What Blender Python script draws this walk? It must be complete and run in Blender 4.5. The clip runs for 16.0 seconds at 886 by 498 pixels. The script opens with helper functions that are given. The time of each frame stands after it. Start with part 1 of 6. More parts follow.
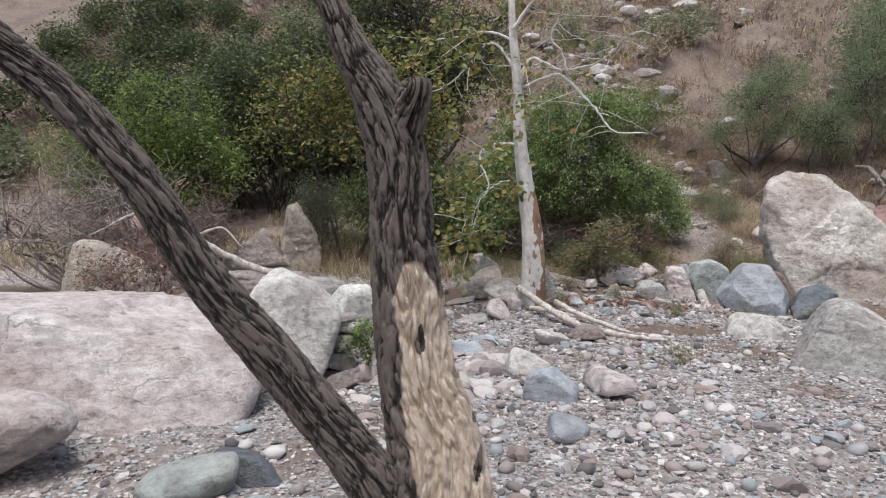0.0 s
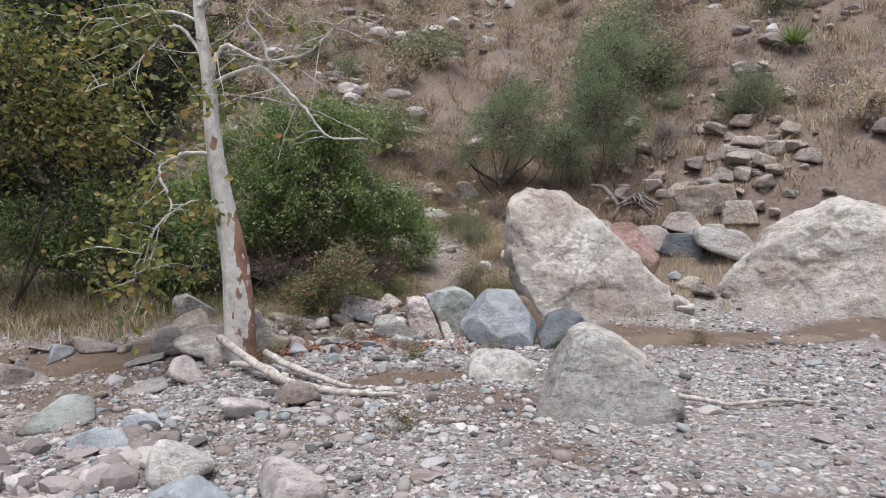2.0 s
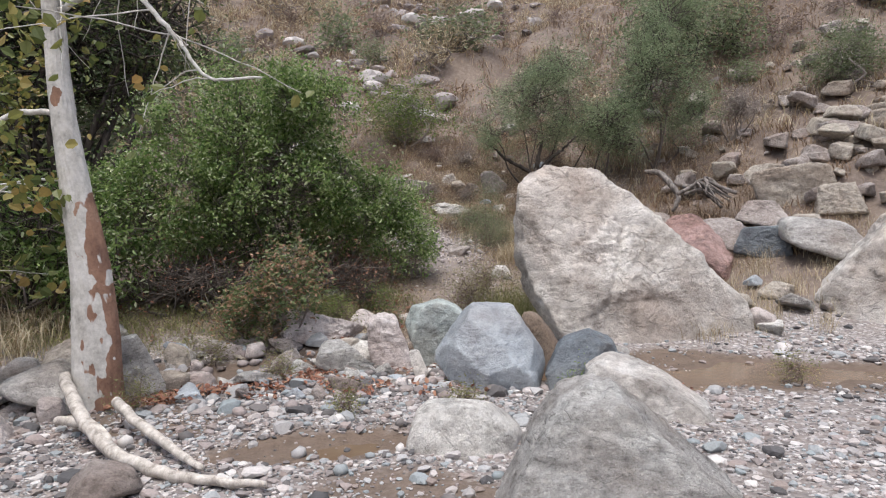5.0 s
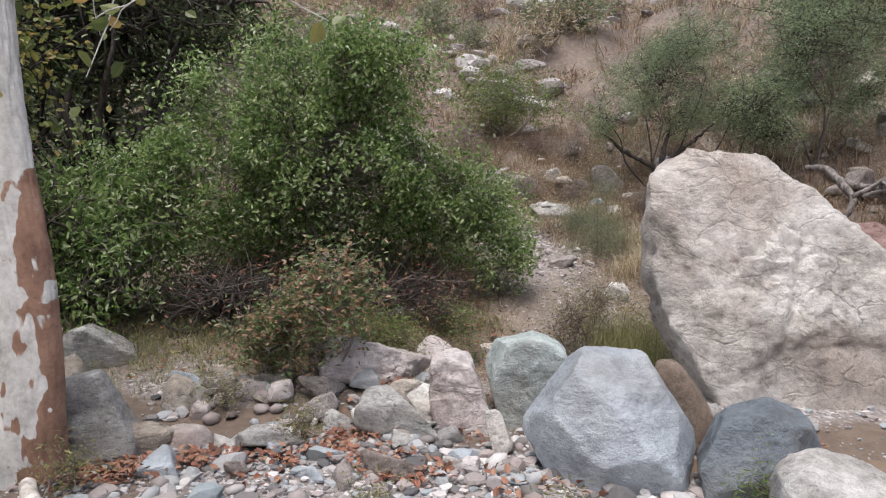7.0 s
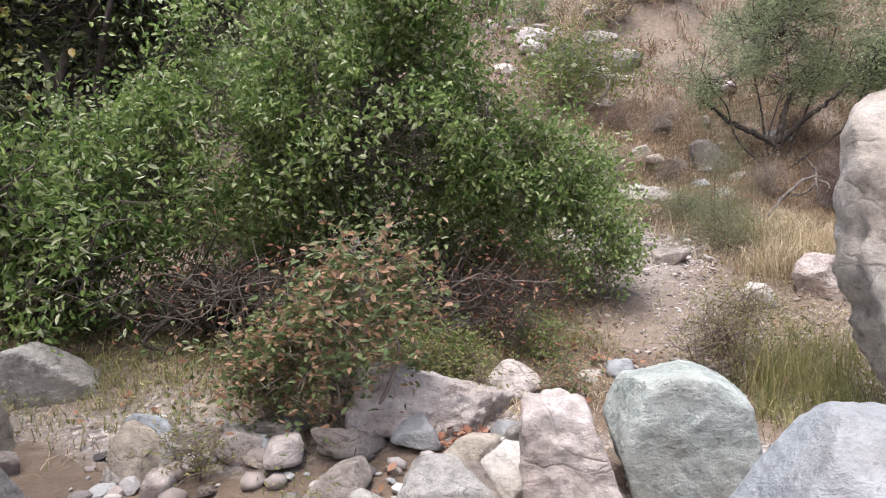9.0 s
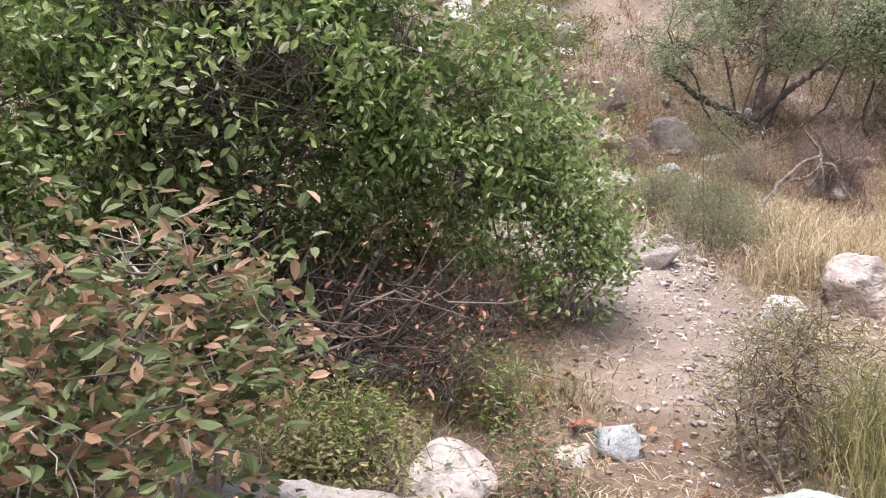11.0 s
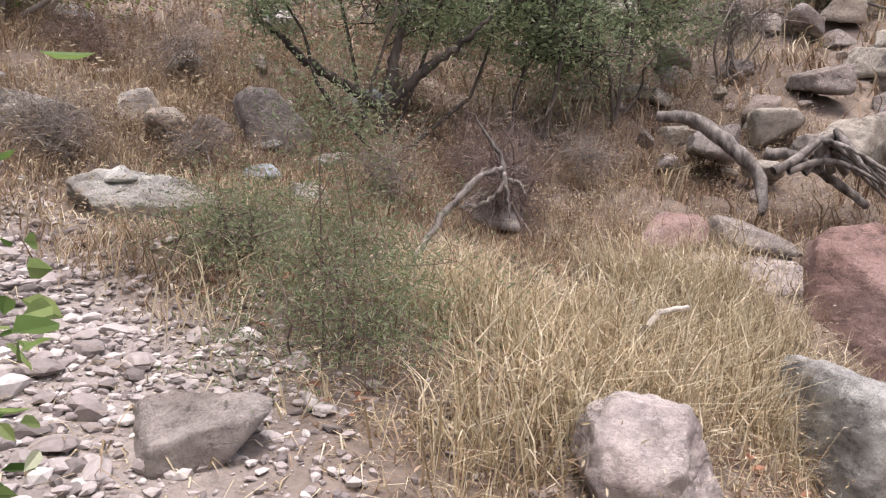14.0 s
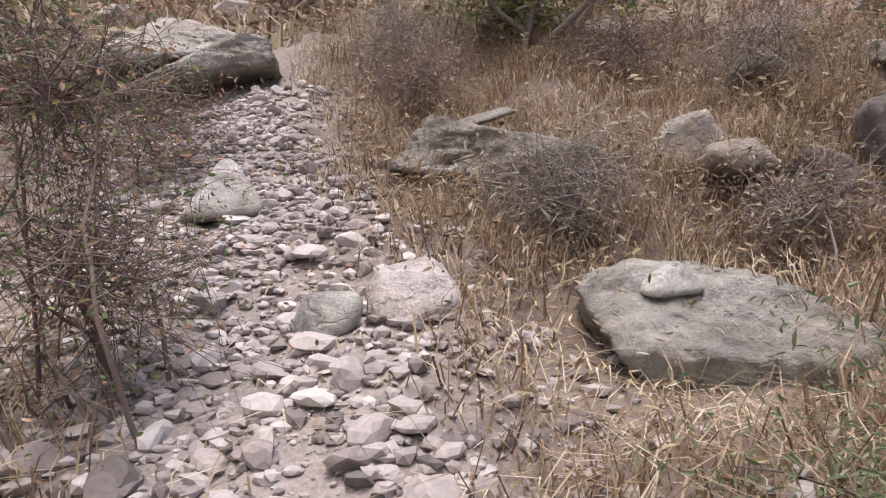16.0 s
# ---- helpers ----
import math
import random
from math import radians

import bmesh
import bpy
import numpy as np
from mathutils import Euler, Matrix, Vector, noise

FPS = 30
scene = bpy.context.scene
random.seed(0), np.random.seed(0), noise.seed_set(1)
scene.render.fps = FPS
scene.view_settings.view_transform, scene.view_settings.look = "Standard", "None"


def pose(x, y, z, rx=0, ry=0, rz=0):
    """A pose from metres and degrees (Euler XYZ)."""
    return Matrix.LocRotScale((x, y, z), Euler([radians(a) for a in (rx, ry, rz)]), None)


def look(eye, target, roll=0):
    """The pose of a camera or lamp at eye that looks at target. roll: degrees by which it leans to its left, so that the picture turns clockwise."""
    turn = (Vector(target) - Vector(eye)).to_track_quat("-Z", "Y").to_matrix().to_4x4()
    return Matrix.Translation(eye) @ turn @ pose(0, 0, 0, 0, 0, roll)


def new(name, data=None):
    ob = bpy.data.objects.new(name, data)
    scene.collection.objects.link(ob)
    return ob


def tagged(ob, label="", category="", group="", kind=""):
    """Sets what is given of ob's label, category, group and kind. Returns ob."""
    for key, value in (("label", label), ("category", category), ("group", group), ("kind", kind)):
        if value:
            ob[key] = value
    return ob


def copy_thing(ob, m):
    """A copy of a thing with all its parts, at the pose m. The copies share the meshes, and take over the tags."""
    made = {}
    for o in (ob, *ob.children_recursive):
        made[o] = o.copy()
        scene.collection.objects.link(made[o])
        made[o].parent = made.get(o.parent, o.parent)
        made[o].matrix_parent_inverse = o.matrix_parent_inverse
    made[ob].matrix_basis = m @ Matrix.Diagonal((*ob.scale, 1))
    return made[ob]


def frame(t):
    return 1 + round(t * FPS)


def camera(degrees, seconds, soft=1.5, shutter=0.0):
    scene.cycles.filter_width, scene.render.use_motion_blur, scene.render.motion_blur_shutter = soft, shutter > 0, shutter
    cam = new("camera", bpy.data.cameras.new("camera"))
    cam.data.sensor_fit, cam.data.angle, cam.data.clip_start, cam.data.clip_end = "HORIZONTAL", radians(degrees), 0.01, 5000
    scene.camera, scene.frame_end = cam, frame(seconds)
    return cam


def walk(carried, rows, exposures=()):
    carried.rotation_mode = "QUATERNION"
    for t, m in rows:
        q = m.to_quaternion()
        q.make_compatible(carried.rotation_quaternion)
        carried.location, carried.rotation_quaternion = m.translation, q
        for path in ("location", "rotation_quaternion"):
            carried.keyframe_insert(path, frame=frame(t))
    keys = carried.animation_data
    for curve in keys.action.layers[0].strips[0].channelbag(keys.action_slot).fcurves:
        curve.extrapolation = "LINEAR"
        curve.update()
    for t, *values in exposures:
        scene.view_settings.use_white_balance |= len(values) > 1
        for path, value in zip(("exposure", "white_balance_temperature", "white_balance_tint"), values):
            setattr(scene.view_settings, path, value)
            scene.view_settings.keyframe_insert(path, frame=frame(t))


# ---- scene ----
cam = camera(66.5, 16.0, 1.15)
METRES, EYE, TILT, LEAN, TURN = 17.0, 1.9, -6.5, -1.0, 0.0
ROWS = [
    (0.0, 0.0, 0.0, 0.0, 0.0, 0.0, -0.0),
    (0.5, 0.0148, 0.0243, -0.0011, -4.8, 1.65, 0.7),
    (1.0, 0.0328, 0.0585, -0.0015, -8.96, 2.29, 2.37),
    (1.5, 0.0534, 0.0837, -0.0023, -11.98, 2.24, 3.07),
    (2.0, 0.0672, 0.1102, 0.0016, -18.58, 2.08, 2.94),
    (2.5, 0.0825, 0.1366, 0.0052, -17.64, 2.41, 3.64),
    (3.0, 0.1063, 0.1565, 0.0055, -15.67, 2.74, 4.69),
    (5.5, 0.1881, 0.2802, -0.0026, -10.4, 3.47, 2.36),
    (6.0, 0.1978, 0.3116, 0.0003, -6.86, 3.68, 1.6),
    (6.5, 0.2028, 0.3399, 0.0054, -5.44, 3.72, 1.36),
    (7.0, 0.206, 0.3715, 0.0082, -4.2, 3.79, 1.21),
    (7.5, 0.2006, 0.4008, 0.0098, -2.74, 3.9, 0.9),
    (8.0, 0.1999, 0.4327, 0.0075, 0.1, 4.13, 1.26),
    (10.5, 0.2094, 0.5688, 0.0166, -0.49, 4.14, 1.84),
    (11.0, 0.2114, 0.5991, 0.0189, -6.08, 3.72, 1.96),
    (11.5, 0.2128, 0.6241, 0.0215, -11.92, 3.21, 2.68),
    (12.0, 0.2259, 0.6506, 0.0281, -21.66, 2.23, 4.41),
    (12.5, 0.2437, 0.6802, 0.0435, -29.99, 1.52, 4.61),
    (13.0, 0.2577, 0.7064, 0.0494, -35.16, 0.99, 4.29),
    (13.5, 0.2767, 0.7381, 0.0492, -37.09, 0.91, 4.34),
    (14.0, 0.2999, 0.7705, 0.0568, -37.88, 0.71, 4.5),
    (14.5, 0.3184, 0.8018, 0.0644, -38.35, 0.88, 3.94),
    (15.0, 0.3297, 0.8361, 0.0748, -24.58, 2.28, 2.73),
    (15.5, 0.3292, 0.8639, 0.083, -12.63, 3.35, 1.61),
    (16.0, 0.3223, 0.8903, 0.0874, 3.46, 4.53, -0.13),
]
walk(cam, [(t, pose(0, 0, EYE, TILT, LEAN, TURN) @ pose(METRES * x, METRES * y, METRES * z, 90 + pitch, roll, yaw)) for t, x, y, z, yaw, pitch, roll in ROWS],
     [(0.0, 0.12, 6500, 10), (3.2, 0.17, 6500, 10), (6.0, 0.32, 6550, 11), (7.0, 0.36, 6550, 11), (8.2, 0.62, 6600, 12), (10.3, 1.12, 6800, 15), (11.5, 1.16, 6800, 15), (12.5, 1.08, 6800, 15), (13.0, 0.84, 6800, 16), (13.5, 0.66, 6800, 17), (14.5, 0.72, 6800, 17), (15.5, 0.54, 6800, 17), (16.0, 0.44, 6800, 17)])
# ---------------------------------------------------------------- world and light
world = bpy.data.worlds.new("overcast_sky")
scene.world = world
world.use_nodes = True
wn = world.node_tree.nodes
sky = wn.new("ShaderNodeTexSky")
sky.sky_type = "NISHITA"
sky.sun_disc = False
sky.sun_elevation = radians(58)
sky.sun_rotation = radians(200)
sky.air_density, sky.dust_density, sky.ozone_density = 1.0, 3.0, 1.0
world.node_tree.links.new(sky.outputs[0], wn["Background"].inputs[0])
wn["Background"].inputs[1].default_value = 0.15
sun_data = bpy.data.lights.new("sun", "SUN")
sun_data.energy, sun_data.angle, sun_data.color = 2.9, radians(28), (1.0, 0.975, 0.95)
sun = new("sun", sun_data)
sun.matrix_world = look((2, 12, 30), (4, 14, 0))

# ---------------------------------------------------------------- noise and mesh tools
RNG = np.random.default_rng(7)


def lattice(ix, iy, seed):
    h = np.sin(ix * 127.1 + iy * 311.7 + seed * 74.7) * 43758.5453
    return h - np.floor(h)


def vnoise(x, y, seed=0):
    x, y = np.asarray(x, float), np.asarray(y, float)
    ix, iy = np.floor(x), np.floor(y)
    fx, fy = x - ix, y - iy
    fx, fy = fx * fx * (3 - 2 * fx), fy * fy * (3 - 2 * fy)
    a, b = lattice(ix, iy, seed), lattice(ix + 1, iy, seed)
    c, d = lattice(ix, iy + 1, seed), lattice(ix + 1, iy + 1, seed)
    return (a + (b - a) * fx) * (1 - fy) + (c + (d - c) * fx) * fy - 0.5


def fbm(x, y, octaves=4, seed=0):
    total, amp, f = 0.0, 1.0, 1.0
    for k in range(octaves):
        total = total + amp * vnoise(x * f, y * f, seed + k)
        amp, f = amp * 0.5, f * 2.03
    return total


def vnoise3(p, seed=0):
    """Value noise in space, -0.5 to 0.5."""
    i = np.floor(p)
    f = p - i
    f = f * f * (3 - 2 * f)
    def at(a, b, c):
        h = np.sin((i[:, 0] + a) * 127.1 + (i[:, 1] + b) * 311.7 + (i[:, 2] + c) * 191.3 + seed * 74.7) * 43758.5453
        return h - np.floor(h)
    x0 = (at(0, 0, 0) * (1 - f[:, 0]) + at(1, 0, 0) * f[:, 0]) * (1 - f[:, 1]) + (at(0, 1, 0) * (1 - f[:, 0]) + at(1, 1, 0) * f[:, 0]) * f[:, 1]
    x1 = (at(0, 0, 1) * (1 - f[:, 0]) + at(1, 0, 1) * f[:, 0]) * (1 - f[:, 1]) + (at(0, 1, 1) * (1 - f[:, 0]) + at(1, 1, 1) * f[:, 0]) * f[:, 1]
    return x0 * (1 - f[:, 2]) + x1 * f[:, 2] - 0.5


def fbm3(p, octaves=5, seed=0, gain=0.5):
    total, amp = 0.0, 1.0
    for k in range(octaves):
        total = total + amp * vnoise3(p, seed + k)
        amp, p = amp * gain, p * 2.07 + 3.1
    return total


def soft(v, k):
    v = np.asarray(v, float)
    return k * np.logaddexp(0, v / k)


def step01(v, a, b):
    u = np.clip((np.asarray(v, float) - a) / (b - a), 0, 1)
    return u * u * (3 - 2 * u)


def bank(x, y):
    """How far beyond the foot of the canyon's bank a place lies."""
    return y - (12.0 - 0.15 * soft(x - 5.5, 1.0) + 0.10 * soft(-x - 1, 1.0))


def channel(x, y):
    """1 in the shallow water course, 0 away from it."""
    line = 11.35 - 0.9 * step01(x, 3.6, 6.2) - 0.9 * step01(x, 6.5, 9.5) - 0.5 * step01(-x, -1.5, 1.5)
    line = line + 0.5 * vnoise(x * 0.8, x * 0 + 3.3, 5)
    width = 0.55 + 0.35 * vnoise(x * 0.9, x * 0 + 8.1, 6)
    main = np.exp(-((y - line) / width) ** 2)
    pool = np.exp(-(((x - 3.2) / 0.8) ** 2 + ((y - 8.95) / 0.3) ** 2) ** 2)
    pool2 = np.exp(-(((x + 0.75) / 0.6) ** 2 + ((y - 6.6) / 0.3) ** 2) ** 2)
    pool3 = np.exp(-(((x - 4.5) / 0.7) ** 2 + ((y - 12.75) / 0.6) ** 2) ** 2)
    return np.clip(main + 0.9 * pool + 0.5 * pool2 + 0.9 * pool3, 0, 1)


def trail(x, y):
    """1 on the trodden path that climbs the bank."""
    line = 5.3 + 0.25 * np.sin((y - 13) * 0.9) - 0.35 * soft(y - 16.0, 0.5)
    return np.exp(-((x - line) / 0.62) ** 2) * step01(y, 12.2, 13.4) * (1 - step01(y, 19, 21))


def height(x, y):
    x, y = np.asarray(x, float), np.asarray(y, float)
    s = bank(x, y)
    z = -0.02 - 0.16 * step01(y, 4.5, 8.0) + 0.28 * soft(s, 0.6) + 0.27 * soft(s - 5.5, 1.2)
    z = z + 0.4 * soft(x - 10.5, 0.6) * np.clip(s / 4, 0, 1)
    z = z - 0.8 * np.exp(-((x - 8.8) / 1.25) ** 2 - ((y - 13.95) / 0.85) ** 2)
    z = z + 0.5 * soft(-y - 9, 1.5)
    z = z - 0.07 * channel(x, y)
    hill = step01(s, 0.5, 7)
    z = z + fbm(x * 0.35, y * 0.35, 3, 3) * (0.05 + 0.9 * hill * step01(s, 6, 14)) + fbm(x * 1.7, y * 1.7, 3, 9) * (0.05 + 0.22 * hill) * (1 - 0.6 * trail(x, y))
    return np.where(z > 40, 40 + 8 * np.tanh((z - 40) / 8), z)


def hz(x, y):
    return float(height(x, y))


def mesh_from(name, V, F, smooth=True):
    V, F = np.asarray(V, np.float32).reshape(-1, 3), np.asarray(F, np.int32)
    me = bpy.data.meshes.new(name)
    me.vertices.add(len(V))
    me.vertices.foreach_set("co", V.ravel())
    me.loops.add(F.size)
    me.loops.foreach_set("vertex_index", F.ravel())
    me.polygons.add(len(F))
    me.polygons.foreach_set("loop_start", np.arange(len(F), dtype=np.int32) * F.shape[1])
    me.polygons.foreach_set("use_smooth", np.full(len(F), smooth))
    me.update(calc_edges=True)
    me.validate()
    return me


def part(name, me, material, parent=None, label=""):
    ob = new(name, me)
    if material and not me.materials:
        me.materials.append(material)
    if parent:
        ob.parent = parent
    return tagged(ob, label) if label else ob


def empty(name, x=0, y=0, z=0):
    ob = new(name)
    ob.location = (x, y, z)
    return ob


ICO = {}


def ico(sub):
    if sub not in ICO:
        bm = bmesh.new()
        bmesh.ops.create_icosphere(bm, subdivisions=sub, radius=1)
        ICO[sub] = (np.array([v.co for v in bm.verts]), np.array([[v.index for v in f.verts] for f in bm.faces]))
        bm.free()
    return ICO[sub]


class Tubes:
    """Gathers tapering, slightly crooked tubes into one mesh."""

    def __init__(self):
        self.V, self.F, self.n = [], [], 0

    def add(self, pts, radii, sides=6, rough=0.0, rng=RNG):
        pts = np.asarray(pts, float)
        m = len(pts)
        radii = np.interp(np.linspace(0, 1, m), np.linspace(0, 1, len(radii)), radii)
        tan = np.gradient(pts, axis=0)
        tan /= np.linalg.norm(tan, axis=1)[:, None] + 1e-9
        ref = np.array([0.31, 0.93, 0.2])
        a = np.cross(tan, ref)
        a /= np.linalg.norm(a, axis=1)[:, None] + 1e-9
        b = np.cross(tan, a)
        th = np.arange(sides) * 2 * np.pi / sides
        r = radii[:, None] * (1 + rough * (rng.random((m, sides)) - 0.5))
        ring = pts[:, None, :] + r[:, :, None] * (np.cos(th)[None, :, None] * a[:, None, :] + np.sin(th)[None, :, None] * b[:, None, :])
        self.V.append(ring.reshape(-1, 3))
        i, j = np.meshgrid(np.arange(m - 1), np.arange(sides), indexing="ij")
        k = (j + 1) % sides
        f = np.stack([i * sides + j, i * sides + k, (i + 1) * sides + k, (i + 1) * sides + j], -1).reshape(-1, 4) + self.n
        self.F.append(f)
        self.n += m * sides
        cap = np.array([pts[-1] + tan[-1] * radii[-1] * 0.5] * 1)
        self.V.append(cap)
        last = self.n - sides
        self.F.append(np.array([[last + q, last + (q + 1) % sides, self.n, self.n] for q in range(0, sides)])[:, [0, 1, 2, 2]])
        self.n += 1

    def mesh(self, name, smooth=True):
        V = np.concatenate(self.V)
        F = np.concatenate(self.F)
        quads, tris = F[F[:, 2] != F[:, 3]], F[F[:, 2] == F[:, 3]][:, :3]
        T = np.concatenate([quads[:, [0, 1, 2]], quads[:, [0, 2, 3]], tris])
        return mesh_from(name, V, T, smooth)


def curve_pts(points, n=10, wob=0.0, rng=RNG):
    """A smooth line through a few points, with a slight wobble."""
    p = np.asarray(points, float)
    q = np.concatenate([[2 * p[0] - p[1]], p, [2 * p[-1] - p[-2]]])
    out = []
    for k in range(len(p) - 1):
        a, b, c, d = q[k:k + 4]
        for u in np.linspace(0, 1, n, endpoint=False):
            out.append(0.5 * (2 * b + (c - a) * u + (2 * a - 5 * b + 4 * c - d) * u * u + (3 * b - a - 3 * c + d) * u ** 3))
    out.append(p[-1])
    out = np.array(out)
    return out + wob * (rng.random(out.shape) - 0.5)


def leaf_mesh(name, P, size, rng, slim=0.45, droop=0.4, up=0.5):
    """Folded leaves of two halves each, at the places P."""
    n = len(P)
    size = np.broadcast_to(size, (n,)) * (0.65 + 0.7 * rng.random(n))
    d = rng.normal(size=(n, 3))
    d[:, 2] = d[:, 2] * 0.5 - droop
    d /= np.linalg.norm(d, axis=1)[:, None]
    nrm = rng.normal(size=(n, 3)) * 0.6
    nrm[:, 2] += up
    side = np.cross(d, nrm)
    side /= np.linalg.norm(side, axis=1)[:, None] + 1e-9
    nr = np.cross(side, d)
    L = size[:, None]
    base, tip = P, P + d * L
    w, f = side * L * slim * 0.5, nr * L * 0.10
    l1, l2 = P + d * L * 0.28 + w * 0.85 + f * 0.8, P + d * L * 0.66 + w * 0.8 + f * 0.6
    r1, r2 = P + d * L * 0.28 - w * 0.85 + f * 0.8, P + d * L * 0.66 - w * 0.8 + f * 0.6
    V = np.stack([base, l1, l2, tip - nr * L * 0.06, r2, r1], 1).reshape(-1, 3)
    i = np.arange(n)[:, None] * 6
    F = np.concatenate([i + [0, 3, 2, 1], i + [0, 5, 4, 3]])
    return mesh_from(name, V, F, False)


def blade_mesh(name, P, length, lean, width, rng):
    """Bent grass blades, each of three narrow faces."""
    n = len(P)
    th = rng.random(n) * 2 * np.pi
    out = np.stack([np.cos(th), np.sin(th), np.zeros(n)], 1)
    side = np.stack([-np.sin(th), np.cos(th), np.zeros(n)], 1)
    L = (length * (0.5 + 0.8 * rng.random(n)))[:, None]
    k = (lean * (0.3 + 1.2 * rng.random(n)))[:, None]
    up = np.array([0, 0, 1.0])
    w = (width * (0.6 + 0.8 * rng.random(n)))[:, None]
    mid = P + up * L * 0.55 + out * L * 0.25 * k
    tip = P + up * L * (1 - 0.25 * k) + out * L * 0.8 * k
    mid = mid + side * L * 0.10 * rng.normal(size=(n, 1))
    tip = tip + side * L * 0.26 * rng.normal(size=(n, 1))
    V = np.stack([P - side * w, P + side * w, mid - side * w * 0.8, mid + side * w * 0.8, tip], 1).reshape(-1, 3)
    i = np.arange(n) * 5
    F = np.concatenate([np.stack([i, i + 1, i + 3], 1), np.stack([i, i + 3, i + 2], 1), np.stack([i + 2, i + 3, i + 4], 1)])
    return mesh_from(name, V, F, False)


def stone_cloud(name, P, size, flat, rng, sub=1, smooth=False):
    """Many small rounded and broken stones in one mesh."""
    D, F = ico(sub)
    n, m = len(P), len(D)
    stretch = (0.65 + 0.7 * rng.random((n, 1, 3))) * np.array([1, 1, flat])
    V = np.repeat(D[None], n, 0) * (1 + (0.34 if sub == 1 else 0.16) * (rng.random((n, m, 1)) - 0.5))
    for k in range(6):
        q = rng.normal(size=(n, 1, 3))
        q /= np.linalg.norm(q, axis=2, keepdims=True)
        over = np.maximum((V * q).sum(2, keepdims=True) - rng.uniform(0.45, 0.85, (n, 1, 1)), 0)
        V = V - over * q
    V = V * stretch * 1.15
    th = rng.random(n) * 6.283
    c, s = np.cos(th)[:, None], np.sin(th)[:, None]
    V = np.stack([V[..., 0] * c - V[..., 1] * s, V[..., 0] * s + V[..., 1] * c, V[..., 2] + 0.25 * V[..., 0] * (rng.random((n, 1)) - 0.5)], -1)
    V = V * size[:, None, None] + P[:, None, :]
    FF = (F[None] + (np.arange(n) * m)[:, None, None]).reshape(-1, 3)
    return mesh_from(name, V.reshape(-1, 3), FF, smooth)


